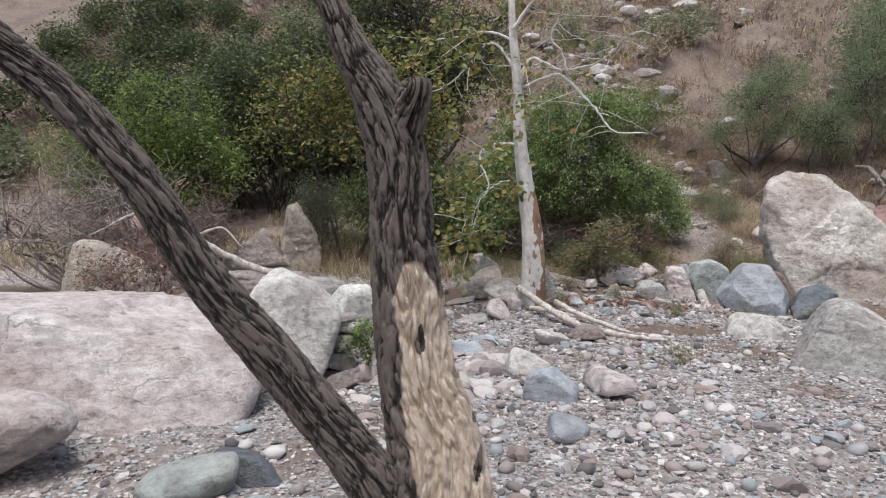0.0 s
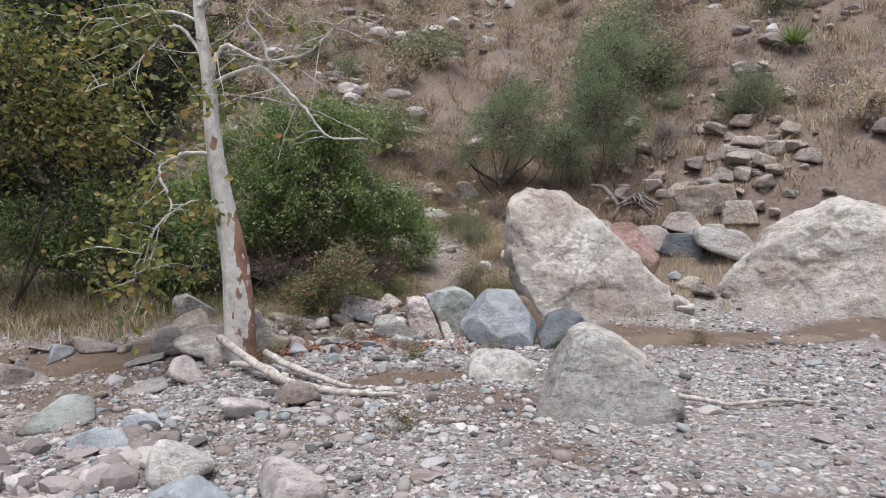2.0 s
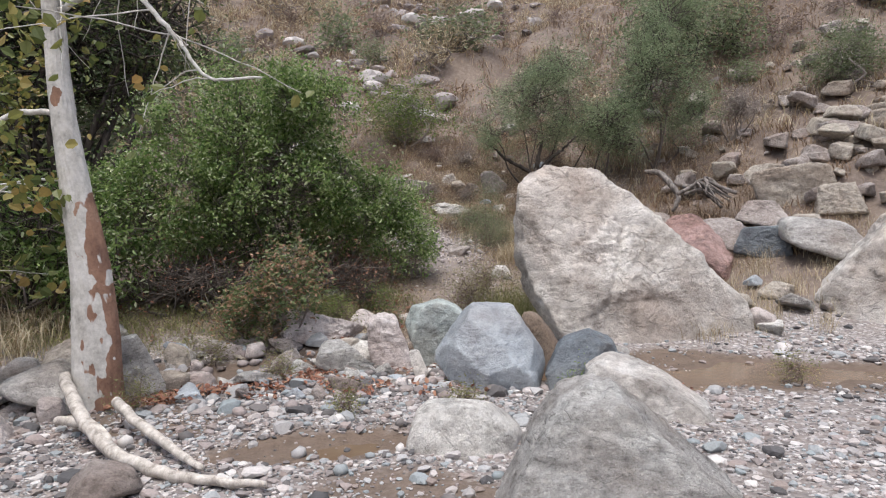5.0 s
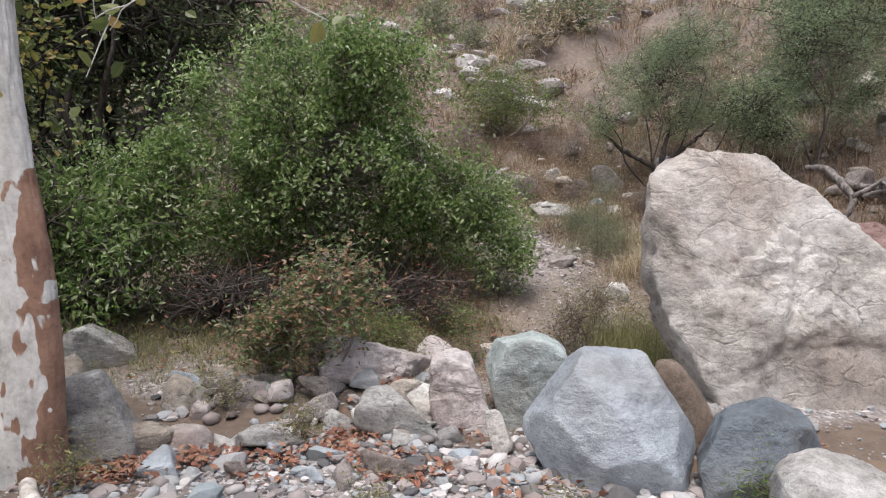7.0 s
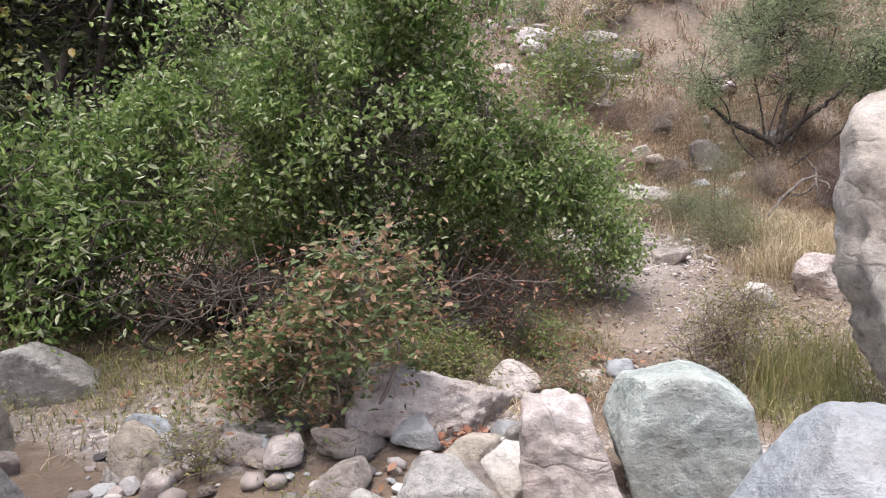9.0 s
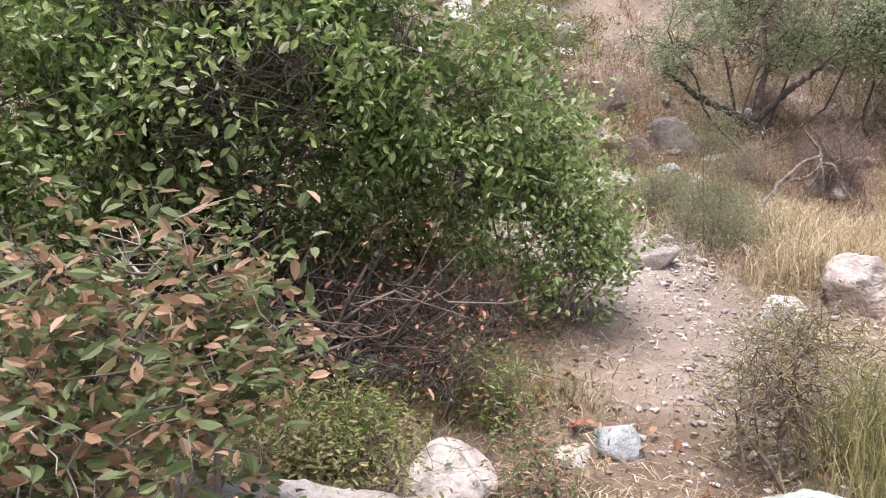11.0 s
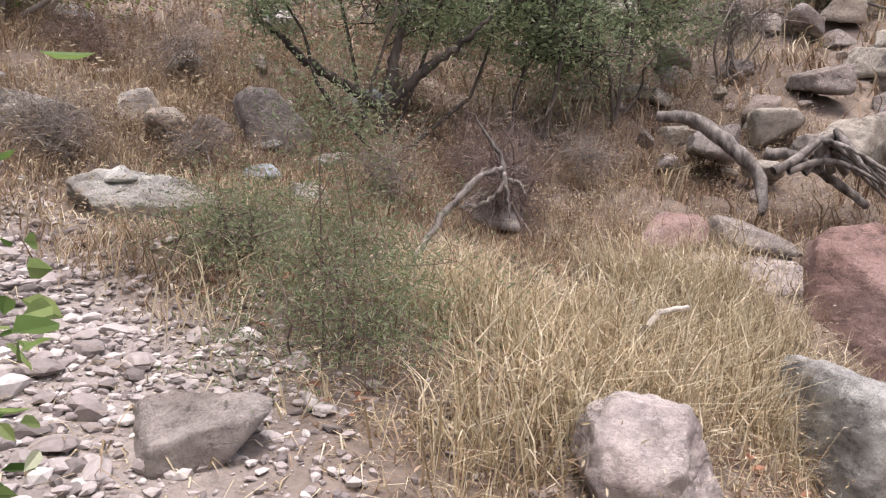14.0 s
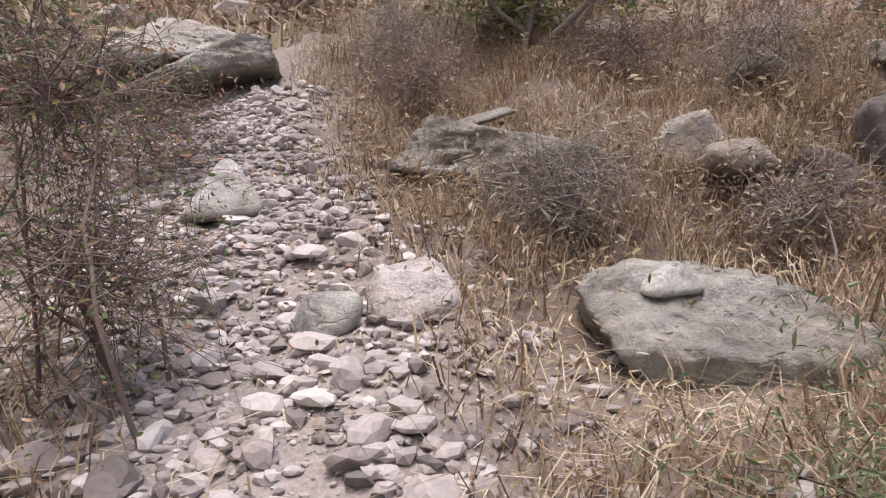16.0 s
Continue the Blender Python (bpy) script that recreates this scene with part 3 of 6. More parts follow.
earth = ramp(nt, n_mid, [(0.3, (0.075, 0.055, 0.044)), (0.5, (0.16, 0.122, 0.10)), (0.7, (0.31, 0.255, 0.215))])
earth = blend(nt, earth, ramp(nt, n_big, [(0.4, (0.11, 0.085, 0.07)), (0.65, (0.25, 0.20, 0.155))]), 0.5)
pathc = ramp(nt, n_fine, [(0.3, (0.19, 0.165, 0.152)), (0.7, (0.38, 0.34, 0.32))])
col = blend(nt, gravel_c, earth, sep.outputs[0])
col = blend(nt, col, pathc, sep.outputs[2])
col = blend(nt, col, silt, sep.outputs[1])
nt.links.new(col, bs.inputs["Base Color"])
bs.inputs["Roughness"].default_value = 0.9
gb = bump(nt, bs, vor.outputs["Distance"], 0.5, 0.012)
gb = bump(nt, bs, n_mid, 0.6, 0.03, gb)
bump(nt, bs, n_fine, 0.6, 0.006, gb)

WATER, nt, bs = nodes_of("shallow_muddy_water")
vec = nt.nodes.new("ShaderNodeNewGeometry").outputs["Position"]
nt.links.new(ramp(nt, noise_node(nt, vec, 2.2, 5), [(0.3, (0.135, 0.09, 0.06)), (0.7, (0.20, 0.145, 0.10))]), bs.inputs["Base Color"])
bs.inputs["Roughness"].default_value = 0.16
bump(nt, bs, noise_node(nt, vec, 9, 4), 0.12, 0.02)

# ---------------------------------------------------------------- ground
fine_x, fine_y = np.arange(-9, 15.01, 0.11), np.arange(-3, 22.01, 0.11)
far = np.array([1.0, 2.2, 3.6, 5.2, 7, 9, 12, 16, 21, 28, 40, 60, 100, 180, 400])
gx = np.concatenate([-9 - far[::-1], fine_x, 15 + far])
gy = np.concatenate([-3 - far[::-1], fine_y, 22.03 + np.concatenate([np.arange(0.4, 20, 0.4), 20 + far])])
XX, YY = np.meshgrid(gx, gy)
ZZ = height(XX, YY)
nx_, ny_ = len(gx), len(gy)
ii, jj = np.meshgrid(np.arange(nx_ - 1), np.arange(ny_ - 1))
k0 = (jj * nx_ + ii).ravel()
ground_mesh = mesh_from("ground", np.stack([XX, YY, ZZ], -1), np.stack([k0, k0 + 1, k0 + nx_ + 1, k0 + nx_], 1))
zone = ground_mesh.color_attributes.new("zone", "FLOAT_COLOR", "POINT")
wob = fbm(XX * 1.3, YY * 1.3, 4, 21)
S = bank(XX, YY)
zr = np.clip(step01(S + wob * 1.2, -0.2, 1.0) + step01(-YY, 8, 10), 0, 1)
zg = np.clip(step01(channel(XX, YY) + 0.35 * wob, 0.12, 0.36) + 0.9 * step01(fbm(XX * 0.55, YY * 0.8, 3, 40), 0.20, 0.36) * step01(-S, 0, 1) * step01(YY, 3, 5), 0, 1)
zb = np.clip(trail(XX, YY) * 1.1 + 0.7 * wob * trail(XX, YY), 0, 1) * (0.25 + 0.75 * step01(YY + wob, 14.4, 15.6))
zone.data.foreach_set("color", np.stack([zr, zg, zb, np.ones_like(zr)], -1).astype(np.float32).ravel())
ground = tagged(part("ground", ground_mesh, GROUND), "gravel wash with brown silt rising to a dry earth hillside", "ground", kind="structure")

wx, wy = np.meshgrid(np.linspace(-9, 15, 60), np.linspace(7.6, 12.4, 20))
a, b = np.meshgrid(np.arange(59), np.arange(19))
k0 = (b * 60 + a).ravel()
water = part("water", mesh_from("water", np.stack([wx, wy, np.full_like(wx, -0.222)], -1), np.stack([k0, k0 + 1, k0 + 61, k0 + 60], 1)), WATER)
tagged(water, "shallow brown muddy water standing in the wash", "water", kind="structure")

# ---------------------------------------------------------------- boulders of the wash
TRI = [(-0.5, 0), (0.5, 0), (0.48, 0.22), (-0.02, 1.0), (-0.25, 0.95), (-0.47, 0.35)]
boulder("boulder", "huge cream weathered boulder with cracks beside the stream", 7.28, 11.6, 3.4, 0.6, 2.14, CREAM, 11, 2,
        [(-0.22, 0), (0.5, 0), (0.52, 0.08), (0.33, 0.43), (0.09, 0.74), (-0.19, 1.0), (-0.27, 1.0), (-0.445, 0.875), (-0.475, 0.75), (-0.475, 0.57), (-0.435, 0.43), (-0.35, 0.21)], 20, 6, 0.06, 0.6, 0, 0.28, 0.22, back=-0.2, planes=((-0.5, -0.85, 0.15, 0.78), (0.3, -0.8, 0.75, 0.80), (0.1, -1, 0.2, 1.05)))
boulder("boulder", "large pale boulder with a flat sloping top in dry grass", 10.9, 11.0, 3.0, 1.8, 2.0, CREAM, 12, 44,
        [(-0.44, 0), (0.5, 0), (0.5, 0.9), (0.2, 1.0), (-0.18, 0.72), (-0.47, 0.25)], 14, 6, 0.06, 0.25, 8, 0.2, 0.15)
boulder("boulder", "grey three-cornered boulder with slanting grain on the gravel", 4.43, 6.94, 1.22, 0.8, 0.67, GREY_STONE, 13, 28, TRI, 14, 6, 0.05, 0.6, 7, 0.12, 0.12)
boulder("boulder", "low white boulder lying in the gravel", 4.09, 8.52, 0.84, 0.55, 0.32, WHITE_STONE, 14, 20, [(-0.5, 0.1), (0.5, 0), (0.5, 0.4), (0.2, 0.95), (-0.3, 1), (-0.5, 0.6)], 8, 5, 0.06, 0.5, 6)
boulder("boulder", "pale wedge-shaped boulder sloping down to one end", 5.73, 9.01, 1.06, 0.6, 0.42, WHITE_STONE, 15, 28, [(-0.48, 0), (0.5, 0), (0.5, 0.12), (0.1, 0.75), (-0.3, 1), (-0.46, 0.85)], 10, 5, 0.05, 0.5, 6)
boulder("boulder", "rounded grey-green boulder with white veins", 4.57, 11.22, 0.69, 0.5, 0.68, GREEN_STONE, 16, 5, [(-0.2, 0), (0.3, 0), (0.5, 0.4), (0.4, 0.85), (0.05, 1), (-0.35, 0.92), (-0.5, 0.55)], 12, 6, 0.03, 0.1, 5)
boulder("boulder", "angular blue-grey boulder with dark broken edges", 4.79, 9.9, 1.12, 0.72, 0.74, BLUE_STONE, 17, 6, [(-0.26, 0), (0.35, 0), (0.49, 0.28), (0.45, 0.48), (0.23, 0.95), (-0.2, 1.0), (-0.39, 0.56), (-0.5, 0.37)], 20, 6, 0.016, -0.3, 0, planes=((0.08, -0.62, 0.78, 0.70), (0.8, -0.6, 0.25, 0.78), (-0.7, -0.7, -0.1, 0.74), (-0.3, -0.8, 0.45, 0.70)))
boulder("boulder", "brown rounded boulder wedged behind blue stones", 5.5, 10.75, 0.46, 0.42, 0.60, BROWN_STONE, 18, 15, [(-0.1, 0), (0.5, 0), (0.5, 0.5), (0.05, 0.9), (-0.35, 1), (-0.5, 0.75)], 7, 5, 0.03, 0.2, 4)
boulder("boulder", "dark slate boulder with a wet foot", 5.58, 9.78, 0.70, 0.55, 0.51, DARK_BLUE, 19, 18, [(-0.4, 0), (0.3, 0), (0.5, 0.45), (0.45, 0.8), (0.1, 1), (-0.3, 0.85), (-0.5, 0.4)], 14, 6, 0.03, -0.1, 4, planes=((-0.2, -0.75, 0.6, 0.68), (0.7, -0.6, 0.2, 0.75)))
boulder("rock", "small grey block at the stream's edge", 3.44, 10.94, 0.37, 0.3, 0.32, GREY_STONE, 20, 0, None, 14, 4, 0.05)
boulder("rock", "pinkish jagged slab leaning on a green boulder", 4.03, 11.15, 0.52, 0.4, 0.56, PINK_WHITE, 21, 5, [(-0.3, 0), (0.5, 0), (0.3, 0.5), (0.1, 0.95), (-0.45, 1), (-0.5, 0.7)], 14, 5, 0.08, 0.3, 8)
boulder("boulder", "pale jagged rock beside the stream", 3.42, 12.05, 0.66, 0.5, 0.42, PINK_WHITE, 22, 0, None, 14, 5, 0.10)
boulder("rock", "brown jagged rock behind the water", 3.08, 12.15, 0.46, 0.4, 0.36, DUSTY_STONE, 23, 0, None, 12, 5, 0.09)
boulder("rock", "pale broken stone between darker rocks", 4.28, 10.7, 0.12, 0.1, 0.30, WHITE_STONE, 24, 10, None, 14, 4, 0.05, tip=-25)
boulder("rock", "dark grey tilted rock beside the sycamore", 1.72, 10.55, 0.52, 0.4, 0.55, GREY_STONE, 25, -20, [(-0.4, 0), (0.5, 0), (0.5, 0.15), (0, 1), (-0.45, 0.95)], 14, 5, 0.04, 0.3)
boulder("rock", "long grey rock half under the shrubs", 0.95, 12.5, 0.66, 0.4, 0.38, GREY_STONE, 26, -20, [(-0.5, 0), (0.5, 0), (0.4, 0.4), (-0.2, 1), (-0.5, 0.9)], 12, 5, 0.05)
boulder("rock", "pale rounded rock beside the sycamore", 0.95, 10.25, 0.62, 0.45, 0.38, WHITE_STONE, 27, -8, None, 6, 5, 0.04)
boulder("rock", "grey rounded rock beside the sycamore", 0.6, 10.95, 0.36, 0.3, 0.36, GREY_STONE, 28, -8, None, 6, 4, 0.04)
boulder("rock", "tan rounded rock behind the sycamore", 0.85, 11.6, 0.56, 0.4, 0.40, TAN_STONE, 29, -8, None, 7, 4, 0.05)
boulder("rock", "tan rounded rock behind the sycamore", 1.05, 11.1, 0.36, 0.3, 0.34, TAN_STONE, 30, -8, None, 7, 4, 0.05)
boulder("rock", "pinkish cobble near the driftwood", 0.82, 9.54, 0.27, 0.2, 0.27, PINK_WHITE, 31, -8, None, 6, 4, 0.04)
boulder("rock", "pink-brown flat stone on the gravel", 1.40, 8.06, 0.42, 0.3, 0.18, PINK_WHITE, 32, 0, None, 6, 4, 0.04)
boulder("rock", "brown pointed stone under the driftwood", 1.93, 8.32, 0.33, 0.25, 0.20, DUSTY_STONE, 33, 0, None, 12, 4, 0.06)

# start of the walk
boulder("boulder", "broad pale pink slab of rock sloping to the gravel", -2.9, 5.05, 3.1, 1.6, 0.88, PINK_WHITE, 40, -22,
        [(-0.5, 0), (0.42, 0), (0.5, 0.45), (0.46, 0.62), (0.1, 0.9), (-0.5, 1)], 14, 6, 0.045, 0.8, 6, 0.1, 0.10)
boulder("boulder", "rounded pinkish boulder lying close to the gravel", -2.55, 3.8, 0.8, 0.6, 0.50, PINK_WHITE, 41, -30, None, 4, 5, 0.06)
boulder("boulder", "tall pale standing boulder with a smooth face", -1.42, 6.4, 0.92, 0.7, 1.02, WHITE_STONE, 42, -12, [(-0.2, 0), (0.25, 0), (0.5, 0.55), (0.45, 0.78), (-0.1, 1), (-0.3, 0.95), (-0.5, 0.7)], 10, 5, 0.03, 0.4, 5)
boulder("rock", "white upright rock behind stacked stones", -0.98, 7.7, 0.44, 0.4, 0.74, WHITE_STONE, 43, -8, None, 9, 5, 0.05)
boulder("rock", "pink upright stone beside stacked stones", -0.49, 6.45, 0.40, 0.35, 0.58, PINK_WHITE, 44, -10, [(-0.5, 0), (0.4, 0), (0.5, 0.6), (0.3, 0.95), (-0.2, 1)], 10, 5, 0.04)
boulder("rock", "grey block at the foot of stacked stones", -1.05, 6.75, 0.30, 0.3, 0.22, WHITE_STONE, 45, -8, None, 10, 4, 0.05)
boulder("rock", "pale block in a pile of stones", -0.98, 6.8, 0.28, 0.25, 0.20, WHITE_STONE, 46, -8, None, 10, 4, 0.05, base=0.05)
boulder("rock", "flat pale stone in a pile of stones", -0.95, 6.85, 0.30, 0.25, 0.10, WHITE_STONE, 47, -8, None, 10, 4, 0.05, base=0.24)
boulder("rock", "flat grey stone on top of a pile", -0.97, 6.86, 0.22, 0.2, 0.07, GREY_STONE, 48, -8, None, 10, 4, 0.05, base=0.345)
boulder("boulder", "rounded tan boulder under dead branches", -4.6, 9.3, 1.25, 0.9, 1.05, TAN_STONE, 49, -24, None, 7, 5, 0.06)
boulder("boulder", "brown boulder among dry twigs", -3.2, 8.2, 0.8, 0.6, 0.5, DUSTY_STONE, 50, -20, None, 9, 5, 0.06)
boulder("boulder", "brown bedrock hump behind the wash", -2.6, 9.6, 1.7, 1.2, 0.62, DUSTY_STONE, 51, -15, None, 9, 5, 0.08)
boulder("boulder", "brown bedrock hump behind the wash", -5.4, 12.4, 2.2, 1.2, 1.1, RED_STONE, 52, -25, None, 9, 5, 0.08)
boulder("rock", "pale rugged outcrop rising from dry grass", -2.6, 12.3, 0.78, 0.6, 1.35, TAN_STONE, 53, -12, [(-0.5, 0), (0.5, 0), (0.45, 0.5), (0, 1), (-0.3, 0.95)], 14, 5, 0.1)
boulder("rock", "dark rugged outcrop rising from dry grass", -3.3, 12.3, 0.5, 0.5, 0.85, DUSTY_STONE, 54, -12, None, 14, 5, 0.1)
boulder("rock", "grey rounded rock behind the wash", -1.7, 9.7, 0.8, 0.5, 0.5, GREY_STONE, 55, -10, None, 8, 5, 0.05)
boulder("rock", "pale rock half sunk by the bank", -6.2, 8.6, 0.9, 0.6, 0.5, DUSTY_STONE, 56, -30, None, 8, 5, 0.05)
boulder("rock", "dark blue flat cobble on the gravel", -1.25, 4.0, 0.38, 0.25, 0.18, DARK_BLUE, 57, -15, None, 9, 4, 0.04)
boulder("rock", "grey-green flat cobble on the gravel", -1.42, 3.6, 0.58, 0.35, 0.20, GREEN_STONE, 58, -15, None, 7, 4, 0.04)
boulder("rock", "white rounded cobble on the gravel", 0.86, 6.57, 0.42, 0.3, 0.26, WHITE_STONE, 59, 8, None, 6, 4, 0.04)
boulder("rock", "slate-grey split cobble on the gravel", 0.97, 5.67, 0.50, 0.3, 0.27, BLUE_STONE, 60, 10, [(-0.5, 0), (0.5, 0), (0.42, 0.5), (-0.1, 1), (-0.45, 0.8)], 12, 4, 0.04, tip=6)
boulder("rock", "pinkish pointed cobble on the gravel", 1.57, 5.71, 0.34, 0.28, 0.20, PINK_WHITE, 61, 15, None, 6, 4, 0.04)
boulder("rock", "blue-grey oval cobble on the gravel", 0.91, 4.68, 0.24, 0.34, 0.16, BLUE_STONE, 62, 10, None, 5, 4, 0.03)
boulder("rock", "grey-green cobble by the gravel edge", -0.09, 8.45, 0.43, 0.3, 0.20, GREEN_STONE, 63, 0, None, 6, 4, 0.04)

# rocks on the far bank
boulder("boulder", "brick-red split boulder in the hollow of the bank", 9.45, 14.25, 1.25, 1.1, 1.62, RED_STONE, 70, 50, [(-0.3, 0), (0.5, 0), (0.5, 0.6), (0, 1), (-0.4, 0.95), (-0.5, 0.6)], 16, 6, 0.03, -0.35, 2, crack=0.12, base=-0.25, planes=((0.1, -0.6, 0.8, 0.72), (-0.6, -0.75, 0.2, 0.8)))
boulder("rock", "dark grey rock below red boulder", 10.65, 13.9, 0.75, 0.5, 0.55, DARK_BLUE, 71, 40, None, 12, 5, 0.05)
boulder("rock", "grey rounded rock on the bank", 11.1, 13.3, 1.15, 0.7, 0.68, GREY_STONE, 72, 44, None, 8, 5, 0.04)
boulder("boulder", "tan block of a tumbled rock pile", 12.0, 14.8, 1.15, 0.8, 0.8, TAN_STONE, 73, 42, None, 14, 5, 0.06)
boulder("rock", "tan block of a tumbled rock pile", 12.3, 14.1, 0.7, 0.5, 0.6, TAN_STONE, 74, 42, None, 14, 5, 0.06)
boulder("rock", "tan block of a tumbled rock pile", 11.2, 14.6, 0.6, 0.5, 0.55, DUSTY_STONE, 75, 38, None, 14, 5, 0.06)
boulder("rock", "brown block of a tumbled rock pile", 10.4, 14.5, 0.48, 0.4, 0.5, DUSTY_STONE, 76, 36, None, 14, 5, 0.06)
boulder("rock", "dark overhanging rock in rusty grass", 7.25, 17.85, 0.58, 0.45, 0.5, DUSTY_STONE, 77, 15, [(-0.35, 0), (0.3, 0), (0.5, 0.45), (0, 0.95), (-0.5, 1)], 12, 5, 0.06)
boulder("boulder", "rounded pinkish grey boulder in straw grass", 6.72, 14.15, 0.43, 0.38, 0.40, PINK_WHITE, 78, 37, [(-0.3, 0), (0.42, 0), (0.5, 0.5), (0.30, 0.95), (-0.2, 1), (-0.42, 0.85), (-0.5, 0.55)], 14, 5, 0.07, -0.25, 14, planes=((0, -0.6, 0.8, 0.72), (0.7, -0.6, 0.3, 0.75)))
boulder("boulder", "grey angular boulder among straw grass", 8.42, 13.98, 0.98, 0.8, 0.95, GREY_STONE, 79, 40, [(-0.45, 0), (0.45, 0), (0.5, 0.7), (0.1, 0.85), (-0.35, 1)], 12, 5, 0.06, base=-0.22)
boulder("boulder", "flat pale rock carrying smaller stones", 9.25, 15.35, 1.25, 0.9, 0.42, PINK_WHITE, 80, 40, None, 9, 5, 0.06, base=0.8)
boulder("rock", "reddish stone lying on a flat rock", 9.3, 15.75, 0.38, 0.3, 0.26, RED_STONE, 81, 40, None, 12, 4, 0.05, base=1.16)
boulder("rock", "dark stone lying on a flat rock", 9.75, 15.55, 0.36, 0.3, 0.24, DUSTY_STONE, 82, 40, None, 12, 4, 0.05, base=1.16)
boulder("rock", "white stone lying on the path", 6.1, 13.95, 0.26, 0.22, 0.20, WHITE_STONE, 83, 30, None, 8, 4, 0.05)
boulder("rock", "dusty brown rock at the path's edge", 5.66, 14.95, 0.28, 0.25, 0.17, DUSTY_STONE, 84, 25, None, 12, 4, 0.06)
boulder("rock", "pink rounded rock beside the stream", 3.92, 12.65, 0.34, 0.26, 0.20, PINK_WHITE, 86, 5, None, 6, 4, 0.04)
boulder("rock", "blue-grey stone on wet silt", 4.68, 12.95, 0.22, 0.2, 0.12, BLUE_STONE, 87, 10, None, 7, 4, 0.04)
boulder("rock", "white flat stone on wet silt", 4.47, 12.92, 0.17, 0.14, 0.07, WHITE_STONE, 88, 10, None, 7, 4, 0.04)
boulder("rock", "pale stone under the shrub", 3.66, 13.5, 0.32, 0.2, 0.13, WHITE_STONE, 89, 5, None, 7, 4, 0.04)
boulder("rock", "pale angular rock on the hillside", 6.45, 18.4, 0.46, 0.4, 0.26, WHITE_STONE, 91, 5, [(-0.5, 0), (0.5, 0), (0.1, 1), (-0.3, 0.8)], 12, 4, 0.05)
boulder("boulder", "weathered ledge of layered grey rock", 5.55, 18.1, 0.95, 0.6, 0.36, LEDGE_STONE, 92, 0, None, 14, 5, 0.12, crack=0.2)
boulder("rock", "thin slab lying on a rock ledge", 5.5, 18.35, 0.26, 0.2, 0.06, GREY_STONE, 93, 0, None, 14, 4, 0.03, base=2.24, tip=-10)
boulder("boulder", "flat layered grey rock overhanging dry grass", 6.1, 16.85, 0.78, 0.6, 0.30, LEDGE_STONE, 94, 5, [(-0.3, 0), (0.3, 0), (0.5, 0.5), (0.3, 0.9), (-0.3, 1), (-0.5, 0.8)], 14, 6, 0.07, -0.5, crack=0.2, planes=((0.05, -0.5, 0.86, 0.62),))
boulder("rock", "small white stone on top of a flat rock", 6.0, 17.05, 0.13, 0.1, 0.08, WHITE_STONE, 95, 0, None, 8, 4, 0.04, base=1.588)
boulder("rock", "smooth grey rounded stone on the path", 5.05, 17.0, 0.16, 0.14, 0.12, WHITE_STONE, 96, 0, None, 4, 4, 0.03)
boulder("rock", "dusty rounded rock beside the path", 5.27, 17.0, 0.26, 0.24, 0.16, PINK_WHITE, 97, 0, None, 5, 4, 0.05)
boulder("boulder", "pale rocks cropping out of the hillside", 3.5, 19.8, 0.9, 0.7, 0.5, WHITE_STONE, 98, -25, None, 12, 5, 0.08)
boulder("boulder", "pale rocks cropping out of the hillside", 3.95, 19.4, 0.45, 0.5, 0.45, LEDGE_STONE, 99, -20, None, 12, 5, 0.08)
boulder("rock", "white upright stone beside the path", 4.45, 17.85, 0.18, 0.2, 0.26, WHITE_STONE, 100, -15, None, 12, 4, 0.06)

# ---------------------------------------------------------------- trees and dead wood
def bare_mask(me, fn):
    co = np.zeros(len(me.vertices) * 3, np.float32)
    me.vertices.foreach_get("co", co)
    at_ = me.attributes.new("bare", "FLOAT", "POINT")
    at_.data.foreach_set("value", fn(co.reshape(-1, 3)).astype(np.float32))


